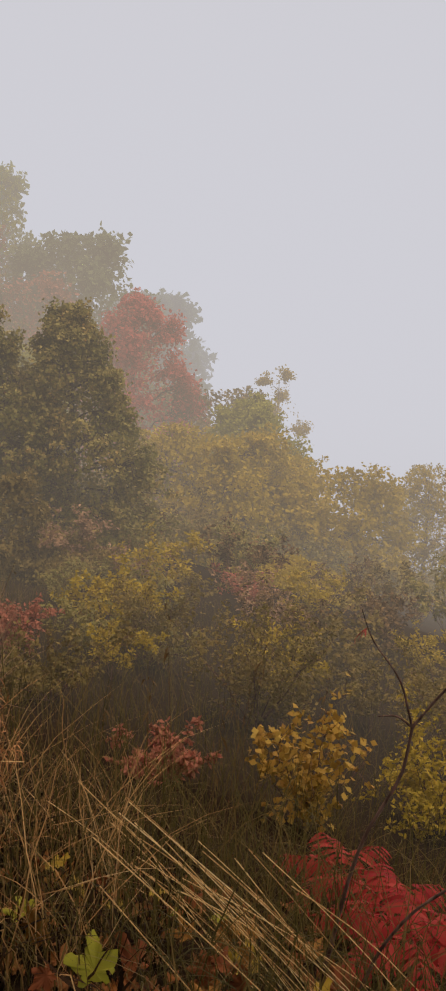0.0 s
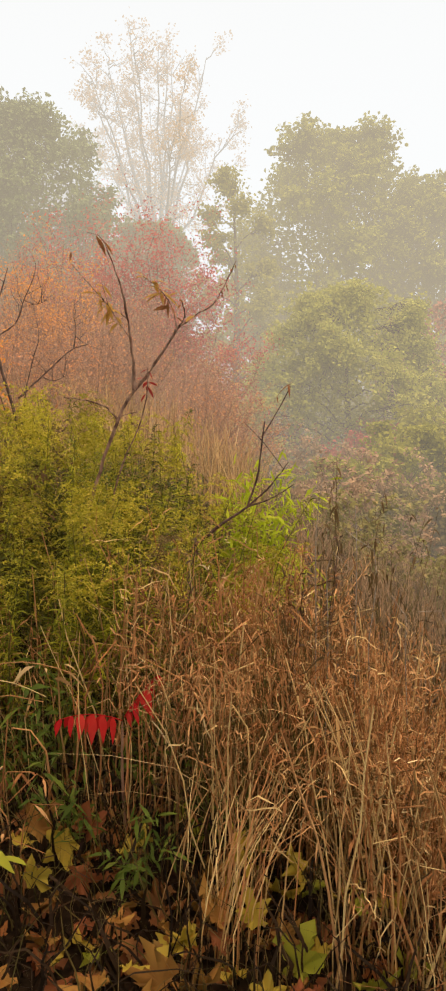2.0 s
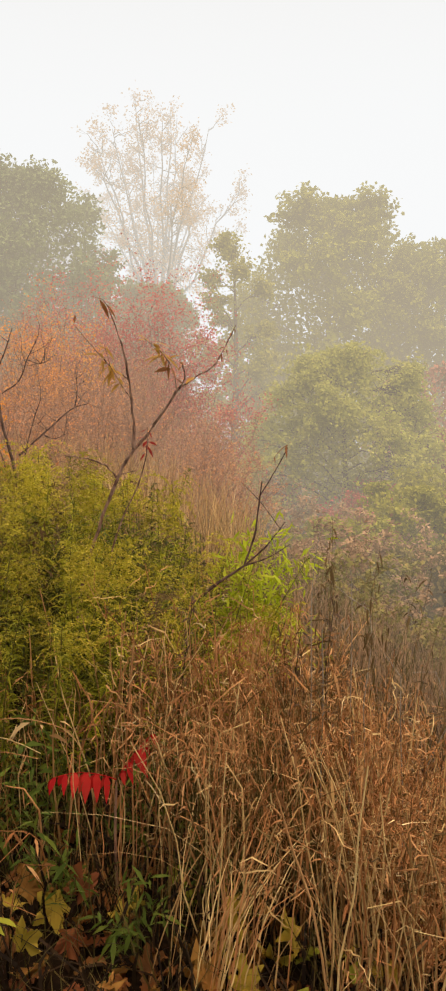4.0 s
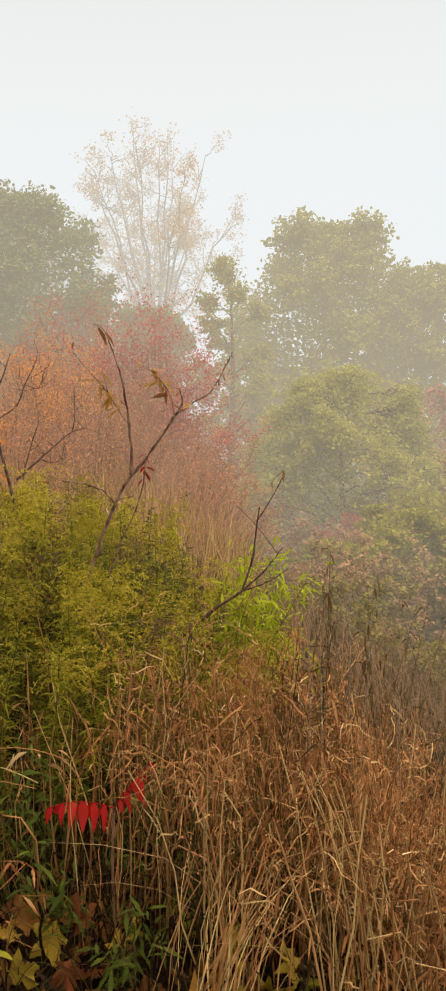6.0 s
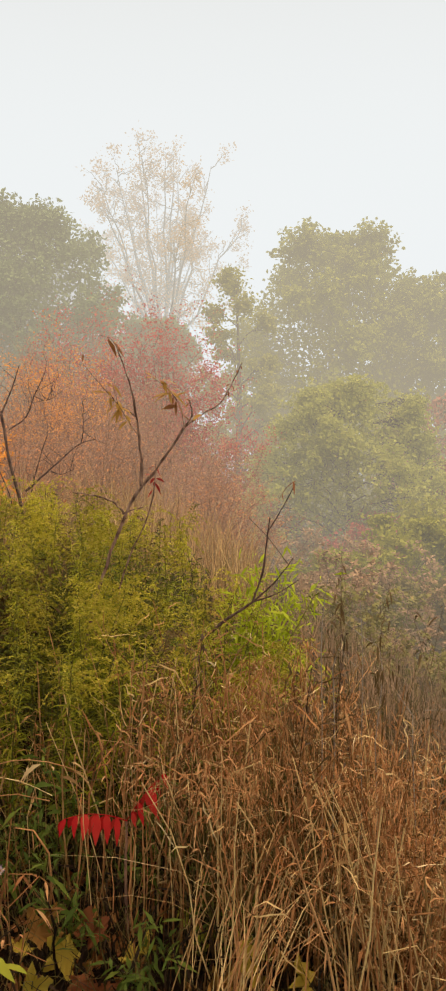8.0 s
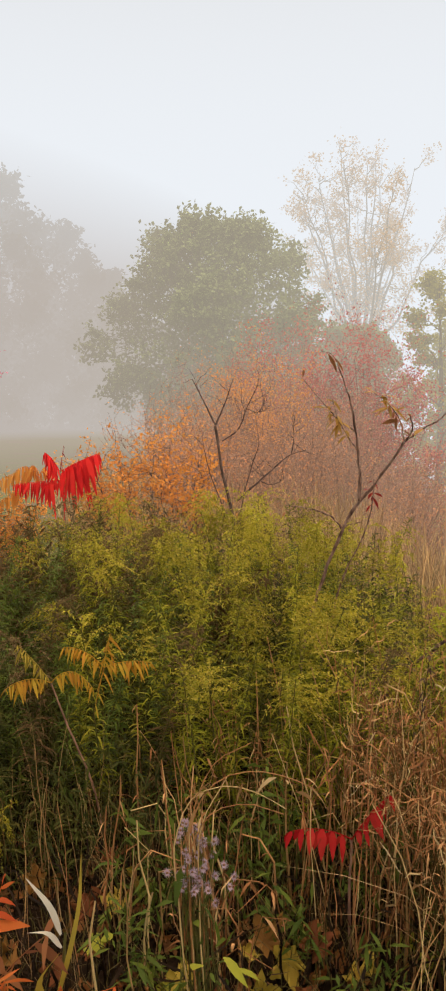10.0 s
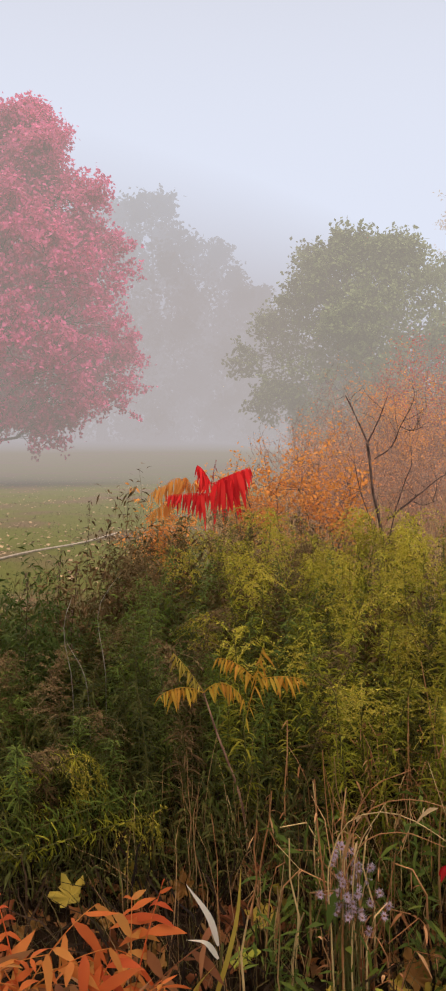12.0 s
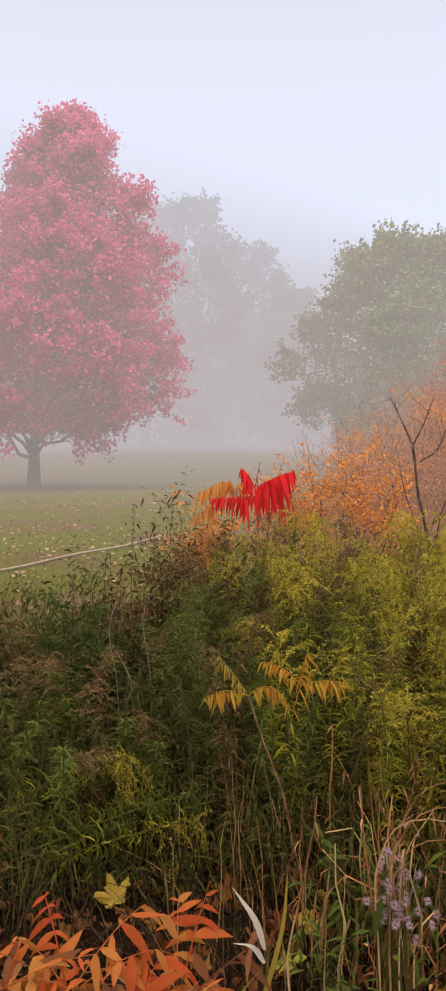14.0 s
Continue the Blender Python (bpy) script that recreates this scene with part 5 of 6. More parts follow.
        B3 = c3[:, None] + d3[:, None] * (l3[:, None] * s3)[..., None] + turn[:, None] * (l3[:, None] * 0.6 * s3 ** 2)[..., None]
        B3 += g.normal(0, 0.004, B3.shape)
        W3 = width * g.uniform(0.5, 1.5, m)[:, None] * np.array([0.5, 1, 1, 0.8, 0.5, 0.06])
        ob = part(nm, ribbons(B3, W3, ball_dirs(g, m)), mat)
        tagged(ob, label, "dry leaves", kind="stuff")
    tangle("curled_leaves", 4300, RUSSET, 0.0042, "russet curled leaves tangled on dead stalks")
    tangle("bleached_leaves", 2000, BLEACHED, 0.0036, "bleached curled leaves tangled on dead stalks")
    tangle("brown_leaves", 1500, BROWNWEED, 0.0048, "dark brown leaves tangled on dead stalks")
    # bleached grass blades, arching
    def blades(nm, n, a0, a1, r0, r1, h0, h1, mat, label, width=0.0035, bend=0.5):
        a, r = np.radians(g.uniform(a0, a1, n)), np.sqrt(g.uniform(r0**2, r1**2, n))
        ok = clear_of(a, r) | ((h1 < 0.5) & (np.degrees(a) < 55))
        a, r = a[ok], r[ok]
        n = len(a)
        x, y = r * np.sin(a), r * np.cos(a)
        hh = g.uniform(h0, h1, n)
        az = g.uniform(0, 2 * np.pi, n)
        b = np.minimum(np.abs(g.normal(0, bend, n)) + 0.08, 0.85)
        k = 7
        q = np.linspace(0, 1, k)
        P = np.zeros((n, k, 3))
        P[:, :, 0] = x[:, None] + (np.cos(az) * b * hh)[:, None] * q**1.8
        P[:, :, 1] = y[:, None] + (np.sin(az) * b * hh)[:, None] * q**1.8
        P[:, :, 2] = land(x, y)[:, None] - 0.01 + hh[:, None] * (q - 0.35 * np.clip(b, 0, 1.4)[:, None] * q**3)
        P[:, 2:] += np.cumsum(g.normal(0, 0.012, (n, k - 2, 3)), axis=1)
        W = width * g.uniform(0.5, 1.4, n)[:, None] * np.array([0.9, 1, 1, 0.9, 0.7, 0.45, 0.08])
        S = unit(np.stack([-np.sin(az), np.cos(az), g.normal(0, 0.3, n)], -1))
        ob = part(nm, ribbons(P, W, S), mat)
        tagged(ob, label, "grass", kind="stuff")
    # added low blades whose near-black colour imitates shade between the stalks
    blades("gap_shade_blades", 3600, -15, 70, 1.75, 4.2, 0.1, 0.36, GAP_SHADE_STEM, "near-black blades added to imitate shade between the stalks", 0.010, 0.6)
    blades("standing_blades", 300, 24, 54, 2.4, 3.7, 0.65, 1.0, BROWNWEED, "thin brown blades standing above the dead stalks", 0.003, 0.3)
    blades("olive_blades", 420, 26, 36.5, 2.5, 3.5, 0.6, 0.93, GRASS, "olive grass standing above the dead stalks", 0.004, 0.25)
    blades("dry_grass", 800, 30, 66, 2.1, 3.9, 0.3, 0.8, STRAW, "tan dead grass arching over the slope's edge", 0.0034, 0.75)
    blades("edge_grass", 1700, 58, 95, 2.0, 4.4, 0.3, 0.8, GRASS, "olive grass arching over the slope's edge", 0.004, 0.55)
    blades("russet_grass", 350, 18, 55, 2.0, 3.9, 0.25, 0.68, RUSSET, "russet dead grass in a dense stand", 0.0032, 0.8)
    blades("green_grass", 2600, -15, 95, 1.6, 3.6, 0.1, 0.42, GRASS, "olive grass among fallen leaves", 0.0035, 0.7)
    blades("thicket_grass", 170, -4, 26, 2.1, 3.4, 0.25, 0.72, STRAW, "tan grass stems before the thicket", 0.003, 0.27)
    blades("slope_grass", 9000, 25, 95, 4.0, 16.0, 0.3, 0.85, GRASS, "olive and tan grass down the misty slope", 0.006, 0.5)
    blades("tawny_grass", 2800, 29, 54, 4.1, 12.0, 0.35, 0.95, TAWNY, "tawny dead grass down the shoulder of the slope", 0.006, 0.45)
    blades("brush_grass", 5400, 2, 29, 6.4, 17.0, 0.5, 1.3, STRAW, "pale dead grass below the brush", 0.007, 0.35)


dry_stand()


def herbs():
    """Fresh green herbs standing between the dry stalks."""
    g = np.random.default_rng(112)
    first = [shrub("herb", 0.3 + i, 2.4, 0.42, 0.09, HERBLIGHT, "fresh green herb among dry stalks", 370 + i, stems=5, count=110, size=0.06, twig=GREENSTEM, ratio=0.22, twigs=3, thick=0.003) for i in range(2)]
    for i, (x, y, h) in enumerate(((0.78, 2.42, 1.0), (0.95, 2.15, 0.7), (0.70, 2.75, 1.3), (0.5, 2.7, 1.2), (1.28, 2.3, 0.8), (0.30, 2.35, 0.9), (1.15, 2.7, 1.2), (0.38, 2.75, 1.1), (0.9, 2.9, 1.5), (1.35, 2.85, 1.2))):
        ob = first[i] if i < 2 else copy_thing(first[i % 2], Matrix.Identity(4))
        tagged(ob, "fresh green herb among dry stalks", "herb", "green herbs among the stalks")
        ob.matrix_basis = pose(x, y, float(land(x, y)) - 0.02, 0, 0, g.uniform(0, 360)) @ Matrix.Diagonal((1.1, 1.1, h, 1))


herbs()


def swept_straw():
    """Bleached straw lying over in one direction at the slope's edge."""
    g = np.random.default_rng(115)
    n = 30
    k = 8
    q = np.linspace(0, 1, k)
    A = np.stack([g.normal(2.66, 0.2, n), g.normal(1.0, 0.24, n)], -1)
    far = g.uniform(0.6, 1.15, n)[:, None]
    B = A + ([-0.02, -0.85] + g.normal(0, 0.16, (n, 2))) * far
    P = np.zeros((n, k, 3))
    P[:, :, :2] = A[:, None] + (B - A)[:, None] * q[:, None]
    foot, lift = land(A[:, 0], A[:, 1]) + g.uniform(0.25, 0.55, n), g.uniform(0.0, 0.10, n)
    P[:, :, 2] = foot[:, None] * (1 - q) + (land(B[:, 0], B[:, 1]) + 0.02)[:, None] * q + lift[:, None] * np.sin(np.pi * q)
    P[:, :, 2] = np.maximum(P[:, :, 2], land(P[:, :, 0], P[:, :, 1]) + 0.01)
    ob = part("swept_straw", tubes(P, np.linspace(0.0024, 0.0012, k)[None].repeat(n, 0), 4), BLEACHED)
    tagged(ob, "bleached straw bent over the slope's edge", "straw", kind="stuff")


swept_straw()


def grass_tussock():
    """A tuft of long bleached blades, combed over to one side."""
    g = np.random.default_rng(117)
    x, y = 1.08, 1.86
    z = float(land(x, y))
    e = thing("grass_tussock", (x, y, z), "tussock of long bleached grass blades combed sideways", "grass tussock")
    n, k = 52, 9
    q = np.linspace(0, 1, k)
    root = np.c_[g.normal(0, 0.075, (n, 2)), np.full(n, -0.02)]
    hgt = g.uniform(0.4, 0.82, n)
    over = np.c_[g.normal(0.20, 0.07, n), g.normal(0.10, 0.08, n)]
    P = root[:, None] + np.zeros((n, k, 3))
    P[:, :, :2] += over[:, None] * (q ** 1.7)[:, None]
    P[:, :, 2] += hgt[:, None] * (q - 0.28 * q ** 3)
    P[:, 2:] += np.cumsum(g.normal(0, 0.005, (n, k - 2, 3)), axis=1)
    W = 0.0042 * g.uniform(0.5, 1.3, n)[:, None] * np.array([0.8, 1, 1, 1, 0.9, 0.8, 0.6, 0.4, 0.08])
    for i in range(n):
        part("blade", ribbons(P[i:i + 1], W[i:i + 1], unit(np.array([[-over[i, 1], over[i, 0], 0.03]]))), (BLEACHED, STRAW, RUSSET, STRAW)[i % 4], e)


grass_tussock()


def pale_twig(pts, r=0.003):
    x, y, _ = pts[0]
    e = thing("dead_twig", (x, y, float(land(x, y))), "bleached dead twig standing in the weeds", "twig", "dead twigs in the weeds")
    part("twig", rel(limb([(x, y, float(land(x, y)) - 0.02)] + pts, r, r * 0.45, 14, 5, 0.2), e), PALETWIG, e)


for pts in ([(-0.36, 4.18, 0.35), (-0.38, 4.18, 0.70), (-0.28, 4.2, 0.84)], [(-0.52, 4.16, 0.3), (-0.55, 4.15, 0.63), (-0.52, 4.18, 0.72)], [(-0.42, 3.98, 0.2), (-0.44, 3.97, 0.40), (-0.52, 3.98, 0.55)],
            [(2.30, 2.35, 0.0), (2.35, 2.30, 0.25), (2.42, 2.20, 0.53)], [(2.22, 2.42, 0.0), (2.28, 2.36, 0.20), (2.35, 2.28, 0.47)]):
    pale_twig(pts)


for pts in ([(1.71, 2.43, 0.40), (1.715, 2.43, 0.80), (1.73, 2.42, 0.93)], [(1.64, 2.24, 0.4), (1.66, 2.23, 0.71), (1.69, 2.205, 0.66), (1.745, 2.17, 0.75)], [(1.96, 2.00, 0.2), (1.945, 2.015, 0.47), (1.905, 2.05, 0.555), (1.87, 2.08, 0.53)],
            [(1.85, 2.09, 0.1), (1.84, 2.10, 0.42), (1.84, 2.10, 0.51), (1.80, 2.13, 0.58)], [(1.88, 2.44, 0.3), (1.878, 2.44, 0.70), (1.874, 2.444, 0.80)], [(1.86, 2.33, 0.3), (1.83, 2.355, 0.71), (1.79, 2.38, 0.715), (1.76, 2.40, 0.77)]):
    pale_twig(pts, 0.0024)


def leaning_straws():
    """A few long bleached straws that lean out of the stand together."""
    g = np.random.default_rng(118)
    for i in range(7):
        x, y = 1.57 + g.normal(0, 0.035), 1.86 + g.normal(0, 0.03)
        z, far, hh = float(land(x, y)), g.uniform(0.7, 1.1), g.uniform(0.75, 1.0)
        e = thing("leaning_straw", (x, y, z), "long bleached straw leaning out of the dead grass", "straw", "straws leaning together")
        pts = [(0, 0, -0.03), (-0.04 * far, 0.03, 0.45 * hh), (-0.08 * far, 0.05, 0.72 * hh), (-0.15 * far, 0.09 + g.normal(0, 0.02), 0.98 * hh)]
        part("stem", limb(pts, 0.0032, 0.0014, 14, 5, 0.12, 180 + i), BLEACHED, e)
        for t in g.uniform(0.35, 0.9, 3):
            c = along(spline(pts, 14)[None], np.array([t]))
            part("leaf", leaves(g, c, ball_dirs(g, 1, -0.2), g.uniform(0.04, 0.09), 0.12, 0.6, 5), STRAW, e)


leaning_straws()


def dark_weed(x, y, height, seed, whorls=11):
    """A dead weed with small dark leaves and capsules crowded round its upper stem."""
    g = np.random.default_rng(seed)
    e = thing("dark_weed", (x, y, float(land(x, y))), "dead weed crowded with small blackish leaves", "weed", "blackened weeds over the dead grass")
    P = spline([(0, 0, -0.03), (g.normal(0, 0.02), 0, 0.5 * height), (g.normal(0.03, 0.02), g.normal(0, 0.02), height)], 10)
    part("stem", tubes(P[None], np.linspace(0.0028, 0.001, 10)[None], 5), GAP_SHADE_STEM, e)
    for t in np.linspace(0.6, 1.0, whorls):
        n = 7
        c = along(np.repeat(P[None], n, 0), np.full(n, t)) + g.normal(0, 0.006 + 0.03 * (1.02 - t), (n, 3))
        d = ball_dirs(g, n, 0.25)
        for j in range(n):
            part("leaf", leaves(g, c[j:j + 1], d[j:j + 1], g.uniform(0.010, 0.030), 0.34, 0.5, 4), CHAR, e)


for spot in ((1.65, 2.29, 1.12, 190), (1.72, 2.37, 0.92, 191), (1.57, 2.36, 0.98, 192), (1.30, 2.62, 1.0, 194), (-0.67, 4.55, 1.12, 195), (-0.58, 4.56, 1.04, 196), (-0.40, 6.18, 1.26, 197), (-0.65, 6.16, 1.20, 198), (-0.79, 4.32, 1.05, 199), (-0.50, 5.98, 1.10, 200)):
    dark_weed(*spot)


def seed_grass():
    """Thin stalks with drooping dark seed heads on the slope's edge."""
    g = np.random.default_rng(111)
    for i in range(46):
        a, r = radians(g.uniform(34, 78)) if i < 26 else radians(g.uniform(34, 47)), g.uniform(2.6, 3.5)
        x, y = r * math.sin(a), r * math.cos(a)
        z = float(land(x, y))
        hh = g.uniform(0.95, 1.4)
        e = thing("seed_stalk", (x, y, z), "thin dry stalk with dark drooping seed heads", "seed stalk", "seed stalks on the slope edge")
        lx, ly = g.normal(0, 0.13, 2)
        P = spline([(0, 0, -0.03), (lx * 0.3, ly * 0.3, hh * 0.55), (lx, ly, hh)], 8)
        part("stem", tubes(P[None], np.linspace(0.0016, 0.0007, 8)[None], 4), BROWNWEED, e)
        for t in g.uniform(0.74, 1.0, 9):
            c = np.array([[np.interp(t, np.linspace(0, 1, 8), P[:, j]) for j in range(3)]])
            part("seed_head", leaves(g, c + g.normal(0, 0.008, (1, 3)), ball_dirs(g, 1, -0.3), g.uniform(0.015, 0.038, 1), 0.24, 0.9, 4), BROWNWEED, e)


seed_grass()


# ---------------------------------------------------------------- fallen leaves
def maple_leaf_mesh(seed, size):
    g = np.random.default_rng(seed)
    tips = np.radians([-128, -62, 0, 62, 128])
    reach = np.array([0.55, 0.9, 1.0, 0.9, 0.55])
    pts = [(0.0, -0.28)]
    for i, (a, rr) in enumerate(zip(tips, reach)):
        for da, f in ((-25, 0.62), (-15, 0.72), (-12, 0.84), (0, 1.0), (12, 0.84), (15, 0.72), (25, 0.62)):
            b = a + radians(da)
            pts.append((math.sin(b) * rr * f * g.uniform(0.93, 1.07), math.cos(b) * rr * f * g.uniform(0.93, 1.07)))
        if i < 4:
            b = (a + tips[i + 1]) / 2
            pts.append((math.sin(b) * 0.46, math.cos(b) * 0.46))
    p = np.array(pts) * size * 0.5
    r = np.linalg.norm(p, axis=1)
    curl = g.uniform(-0.3, 1.1)
    z = curl * r**2 / size + g.normal(0, 0.09 * size, len(p)) * (r / (size * 0.5))
    V = np.r_[[[0, 0, 0]], np.c_[p, z]]
    n = len(p)
    F = np.array([[0, 1 + i, 1 + (i + 1) % n] for i in range(n)])
    return V, F


def fallen_leaves():
    g = np.random.default_rng(120)
    mats = [RUSTLEAF, OCHRELEAF, YELLOWLEAF, RUSTLEAF, GREENLEAF, YELLOWLEAF, RUSTLEAF, OCHRELEAF]
    words = {"rust_maple_leaf": "rust brown fallen maple leaf on the ground", "yellow_maple_leaf": "yellow fallen maple leaf on the ground", "ochre_maple_leaf": "ochre fallen maple leaf with brown blotches", "green_maple_leaf": "yellow-green fallen maple leaf on the ground"}
    protos = []
    for i, mt in enumerate(mats):
        ob = part("fallen_leaf", maple_leaf_mesh(500 + i, 0.15), mt)
        protos.append(tagged(ob, words[mt.name], "leaf", "fallen maple leaves"))
    for i, (x, y, sc, kind, up) in enumerate(((2.05, 0.94, 1.35, 4, 0.14), (2.28, 0.95, 1.3, 0, 0.08), (1.24, 2.06, 1.4, 2, 0.16), (1.38, 2.06, 1.3, 7, 0.14), (1.29, 1.94, 1.0, 5, 0.12), (0.93, 1.73, 1.2, 7, 0.05), (1.69, 1.54, 1.2, 7, 0.08), (1.34, 1.48, 1.2, 0, 0.05), (1.23, 1.71, 1.5, 4, 0.07), (1.09, 1.64, 0.8, 5, 0.06), (1.16, 1.85, 1.0, 5, 0.12), (1.36, 1.94, 1.2, 2, 0.17), (1.38, 1.82, 1.1, 0, 0.06), (1.08, 1.97, 1.0, 1, 0.06), (1.39, 1.59, 1.2, 4, 0.08), (-0.10, 2.6, 1.0, 1, 0.07), (2.05, 1.55, 1.2, 4, 0.06))):
        ob = copy_thing(protos[kind], Matrix.Identity(4))
        ob.matrix_basis = pose(x, y, float(land(x, y)) + up, 35 + 8 * (i % 3), -12 + 9 * (i % 4), 40 * i - math.degrees(math.atan2(x, y))) @ Matrix.Scale(sc, 4)
    for i in range(280):
        a, r = radians(g.uniform(-15, 86)), 1.65 + 1.6 * g.uniform() ** 1.2
        x, y = r * math.sin(a), r * math.cos(a)
        tilt = 24 if g.uniform() < 0.6 else 48
        s = g.uniform(0.7, 1.25)
        m = pose(x, y, float(land(x, y)) + g.uniform(0.015, 0.14), g.normal(0, tilt), g.normal(0, tilt), g.uniform(0, 360)) @ Matrix.Scale(s, 4)
        ob = protos[i % 8] if i < 8 else copy_thing(protos[int(g.integers(0, 8))], Matrix.Identity(4))
        ob.matrix_basis = m
    # a bed of older leaves beneath
    bed = []
    shapes = [maple_leaf_mesh(520 + i, 1.0) for i in range(6)]
    for i in range(1700):
        a, r = (radians(g.uniform(-16, 92)), 1.4 + 2.6 * g.uniform()) if i < 1000 else (radians(g.uniform(92, 344)), 0.6 + 4 * g.uniform())
        x, y = r * math.sin(a), r * math.cos(a)
        m = pose(x, y, float(land(x, y)) + g.uniform(0.01, 0.035), g.normal(0, 14), g.normal(0, 14), g.uniform(0, 360)) @ Matrix.Scale(g.uniform(0.06, 0.14), 4)
        v, f = shapes[i % 6]
        bed.append((v @ np.array(m.to_3x3()).T + np.array(m.translation), f))
    ob = part("leaf_litter", join(bed), LITTER)
    tagged(ob, "brown leaf litter over dark soil", "leaf litter", kind="stuff")


fallen_leaves()


def lawn_grass():
    g = np.random.default_rng(130)
    n = 22000
    y = 7.0 + 26 * g.uniform(0, 1, n) ** 1.5
    x = g.uniform(-0.34, 0.22, n) * y - 0.6
    ok = x < 1.0
    x, y = x[ok], y[ok]
    d = ball_dirs(g, len(x), 1.6)
    ob = part("lawn_grass", leaves(g, np.stack([x, y, land(x, y) - 0.005], -1), d, g.uniform(0.03, 0.075, len(x)), 0.16, 0.3, 3), LAWN)
    tagged(ob, "short worn grass of the foggy lawn", "grass", kind="stuff")


lawn_grass()


def lawn_leaves():
    """Leaves blown over the lawn, thickest in drifts across it."""
    g = np.random.default_rng(131)
    n = 5200
    y = 7.5 + 48 * g.uniform(0, 1, n) ** 1.35
    x = g.uniform(-0.34, 0.2, n) * y - 0.6
    ok = (x < 1.0 + 0.05 * y) & (g.uniform(0, 1, n) < 0.3 + 0.7 * (np.sin(0.55 * y + 0.2 * x) > -0.1))
    x, y = x[ok], y[ok]
    n = len(x)
    face = unit(g.normal(0, 0.35, (n, 3)) + UP)
    V = kites(g, np.stack([x, y, land(x, y) + 0.015], -1), face, g.uniform(0.035, 0.09, n), 0.9)
    ob = part("lawn_leaves", V, PALELITTER)
    tagged(ob, "tan and pale fallen leaves strewn over the lawn", "fallen leaves", kind="stuff")


lawn_leaves()


# ---------------------------------------------------------------- small things
def hose():
    P = [(-4.1, 9.0), (-3.4, 9.8), (-2.75, 10.7), (-2.15, 12.2), (-1.55, 13.9), (-1.1, 15.2)]
    ob = part("garden_hose", limb([(x, y, float(land(x, y)) + 0.03) for x, y in P], 0.016, 0.016, 40, 8), PALETWIG)
    tagged(ob, "pale tan hose lying across the lawn", "hose")


def aster():
    g = np.random.default_rng(140)
    x, y = 0.45, 2.16
    z = float(land(x, y))
    e = thing("aster", (x, y, z), "wild aster with small lilac flowers", "aster")
    n = 52
    heads = np.stack([g.normal(0.0, 0.027, n), g.normal(0, 0.03, n), g.uniform(0.49, 0.66, n)], -1)
    heads[-3:] = [(0.09, -0.02, 0.48), (0.11, 0.01, 0.49), (0.05, -0.02, 0.44)]
    for i in range(n):
        hx, hy, hz = heads[i]
        fac = unit(np.array([g.normal(0, 0.5), -0.9, 0.5 + g.normal(0, 0.4)]))
        u = unit(np.cross(fac, UP))
        v = np.cross(fac, u)
        m = 15
        a = np.arange(m) * 2 * np.pi / m
        d = u * np.cos(a)[:, None] + v * np.sin(a)[:, None] + fac * 0.15
        c = np.repeat(heads[i:i + 1], m, 0)
        fl = part("flower", leaves(g, c, d, g.uniform(0.011, 0.016, m), 0.24, 0.0, 3, 0.2), PETAL, e)
        part("flower_disc", tubes(np.stack([heads[i] - fac * 0.001, heads[i] + fac * 0.002, heads[i] + fac * 0.0035])[None], np.array([[0.003, 0.003, 0.0008]]), 6), DISC, fl, "brown-yellow flower disc")
        part("stem", tubes(spline([(0.9 * hx + g.normal(0, 0.03), g.normal(0, 0.03), -0.03), (0.5 * hx + g.normal(0, 0.015), 0, 0.36), (hx, hy, hz)], 7)[None], np.linspace(0.0016, 0.0007, 7)[None], 4), GREENSTEM, e)
    for at, hd, ln in (((0.0, -0.06, 0.30), (-0.4, -0.5, 0.5), 0.06), ((0.06, -0.06, 0.31), (0.5, -0.4, -0.3), 0.08), ((0.09, -0.05, 0.27), (0.8, -0.4, 0.0), 0.07)):
        part("leaf", leaves(g, np.array([at]), np.array([hd]), np.array([ln]), 0.6, 0.4, 5), GREENLEAF, e, "yellow-green leaf")
    m = 46
    t = g.uniform(0.05, 0.55, m)
    pos = np.stack([g.normal(0.02, 0.05, m), g.normal(0, 0.04, m), t], -1)
    part("foliage", leaves(g, pos, ball_dirs(g, m, 0.1), g.uniform(0.03, 0.07, m), 0.42, 0.5, 5), HERBLIGHT, e)


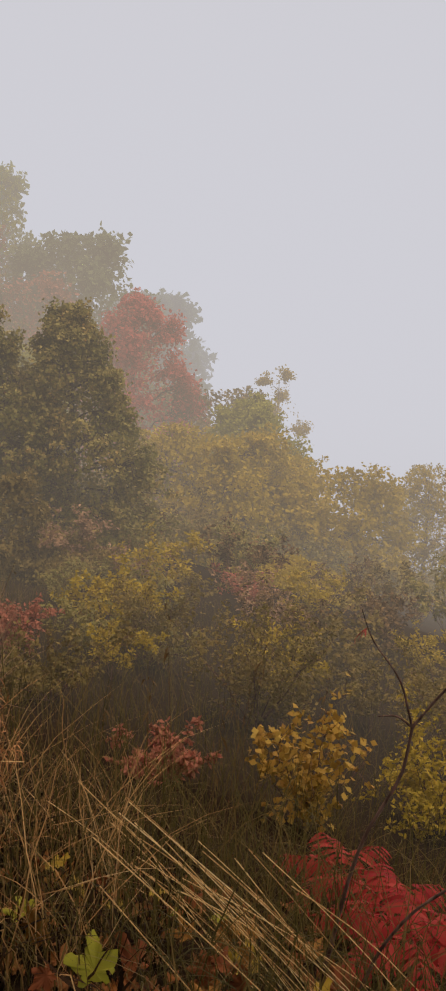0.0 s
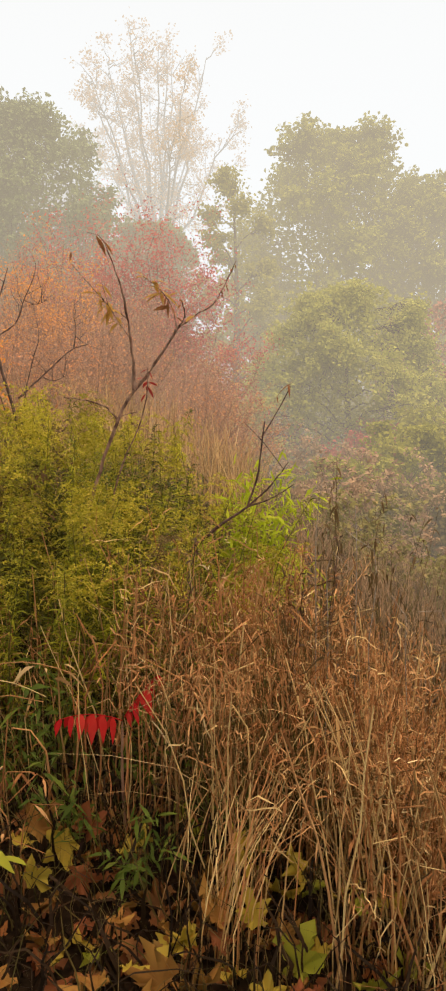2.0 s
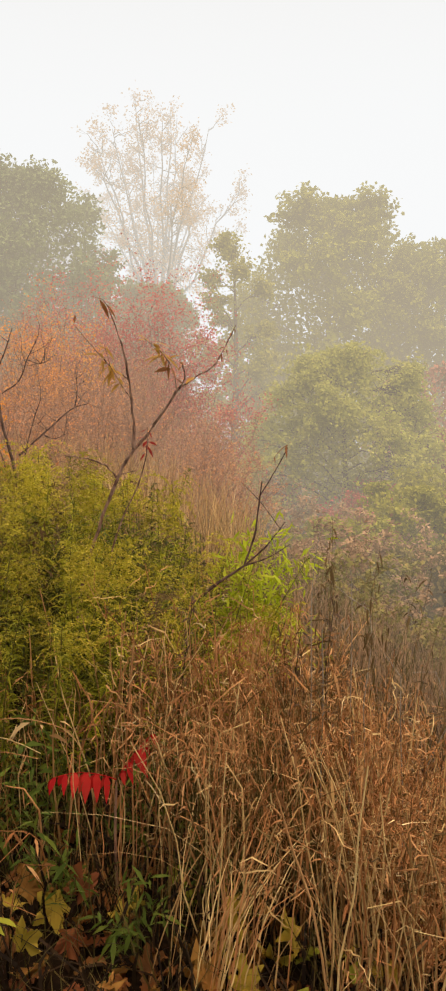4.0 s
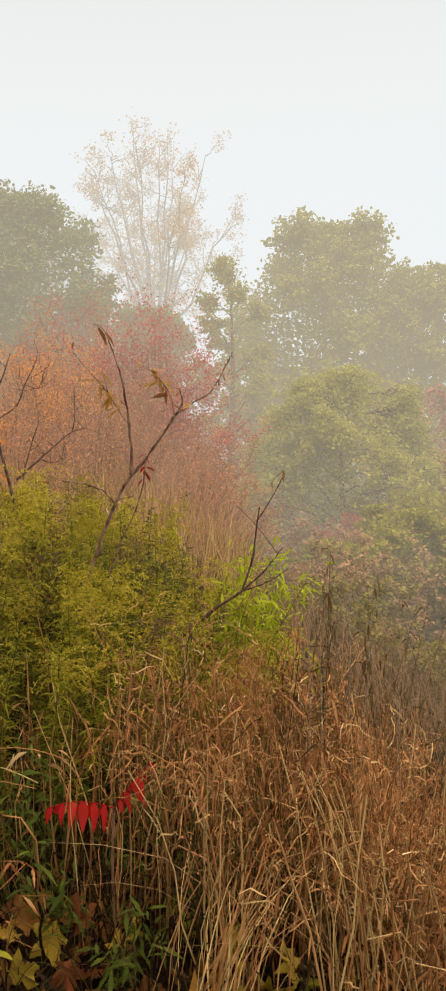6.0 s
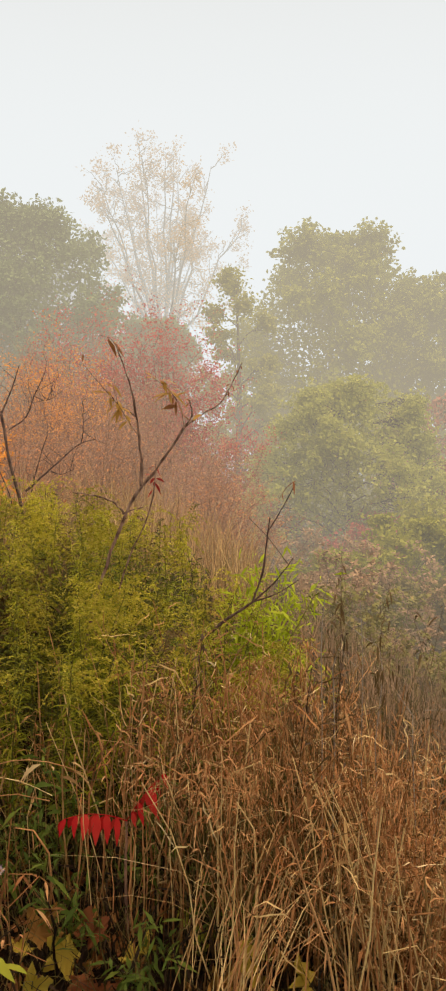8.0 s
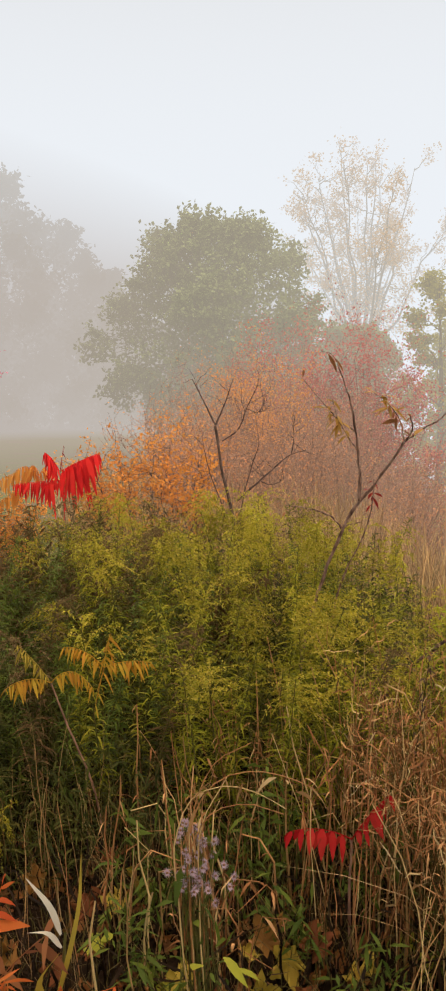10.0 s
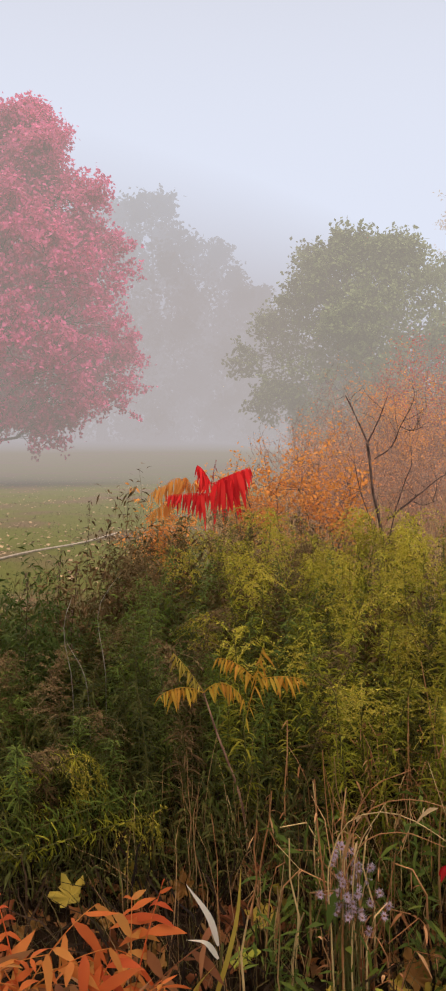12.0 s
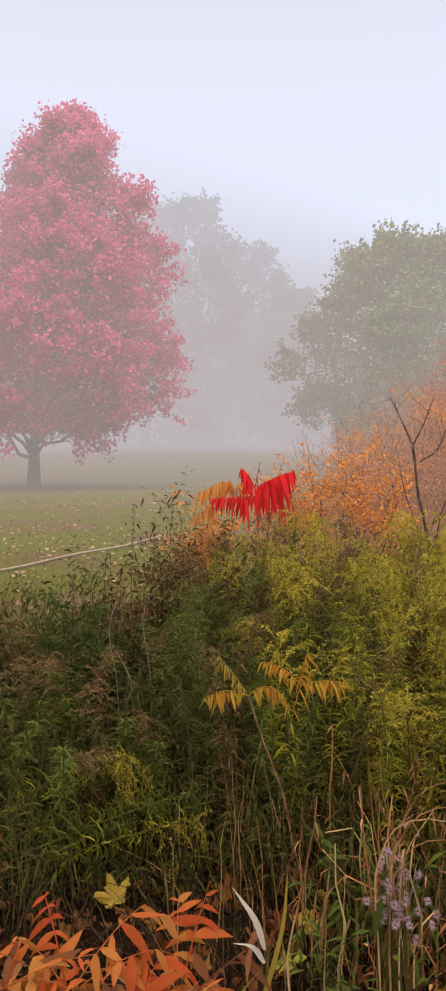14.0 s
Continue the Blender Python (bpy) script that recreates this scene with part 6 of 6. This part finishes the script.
def pale_weed():
    g = np.random.default_rng(150)
    x, y = 0.07, 1.8
    z = float(land(x, y))
    e = thing("pale_weed", (x, y, z), "withering weed with curled yellow and whitish leaves", "weed")
    part("stem", limb([(0, 0, -0.03), (0.0, 0, 0.3), (0.03, 0, 0.62)], 0.005, 0.003, 10, 6, 0.1), GREENSTEM, e)

    def blade(pts, w, mat):
        P = spline(pts, 9)[None]
        part("leaf", ribbons(P, w * np.array([[0.4, 0.8, 1, 1, 0.9, 0.75, 0.55, 0.3, 0.03]]), np.array([[0.85, 0.3, 0.4]])), mat, e)
    blade([(0.0, 0, 0.45), (0.04, -0.02, 0.60), (0.06, -0.01, 0.68), (0.07, 0, 0.80)], 0.017, YELLOWLEAF)
    blade([(0.02, -0.02, 0.63), (0.0, -0.03, 0.70), (-0.05, -0.02, 0.77)], 0.014, PALELEAF)
    blade([(0.02, -0.02, 0.60), (-0.01, -0.03, 0.645), (-0.05, -0.02, 0.645)], 0.012, PALELEAF)
    blade([(0.0, 0, 0.42), (-0.03, -0.02, 0.53), (0.02, -0.03, 0.60)], 0.02, YELLOWLEAF)
    blade([(0.02, 0, 0.40), (0.05, -0.02, 0.47), (0.09, -0.03, 0.44)], 0.022, SUMACORANGE)


def bent_stalk():
    g = np.random.default_rng(160)
    base = np.array([0.46, 2.15, float(land(0.46, 2.15))])
    e = thing("bent_stalk", base, "tall russet dead stalk bent into an arch", "dry stalk")
    for i in range(6):
        o = g.normal(0, 0.012, 3)
        arch = [(0.46, 2.15, float(land(0.46, 2.15)) - 0.02), (0.43, 2.15, 0.24), (0.435, 2.15, 0.45), (0.49, 2.14, 0.56), (0.58, 2.11, 0.60), (0.67, 2.09, 0.585), (0.75, 2.06, 0.55)]
        pts = [tuple(np.array(p) + o * (1 + 0.5 * j)) for j, p in enumerate(arch[:(7, 6, 4, 7, 3, 5)[i]])]
        part("stem", rel(limb(pts, 0.0034, 0.0012, 24, 5, 0.15, 160 + i), e), RUSSET if i % 2 else BLEACHED, e)
    m = 30
    at = np.array(spline([(0.435, 2.15, 0.45), (0.49, 2.14, 0.56), (0.58, 2.11, 0.60), (0.75, 2.06, 0.55)], m))
    part("withered_foliage", rel(leaves(g, at + g.normal(0, 0.012, (m, 3)), ball_dirs(g, m, -0.6), g.uniform(0.02, 0.06, m), 0.2, 0.8, 4, 2), e), STRAW, e)


hose()
bent_stalk()
aster()
pale_weed()
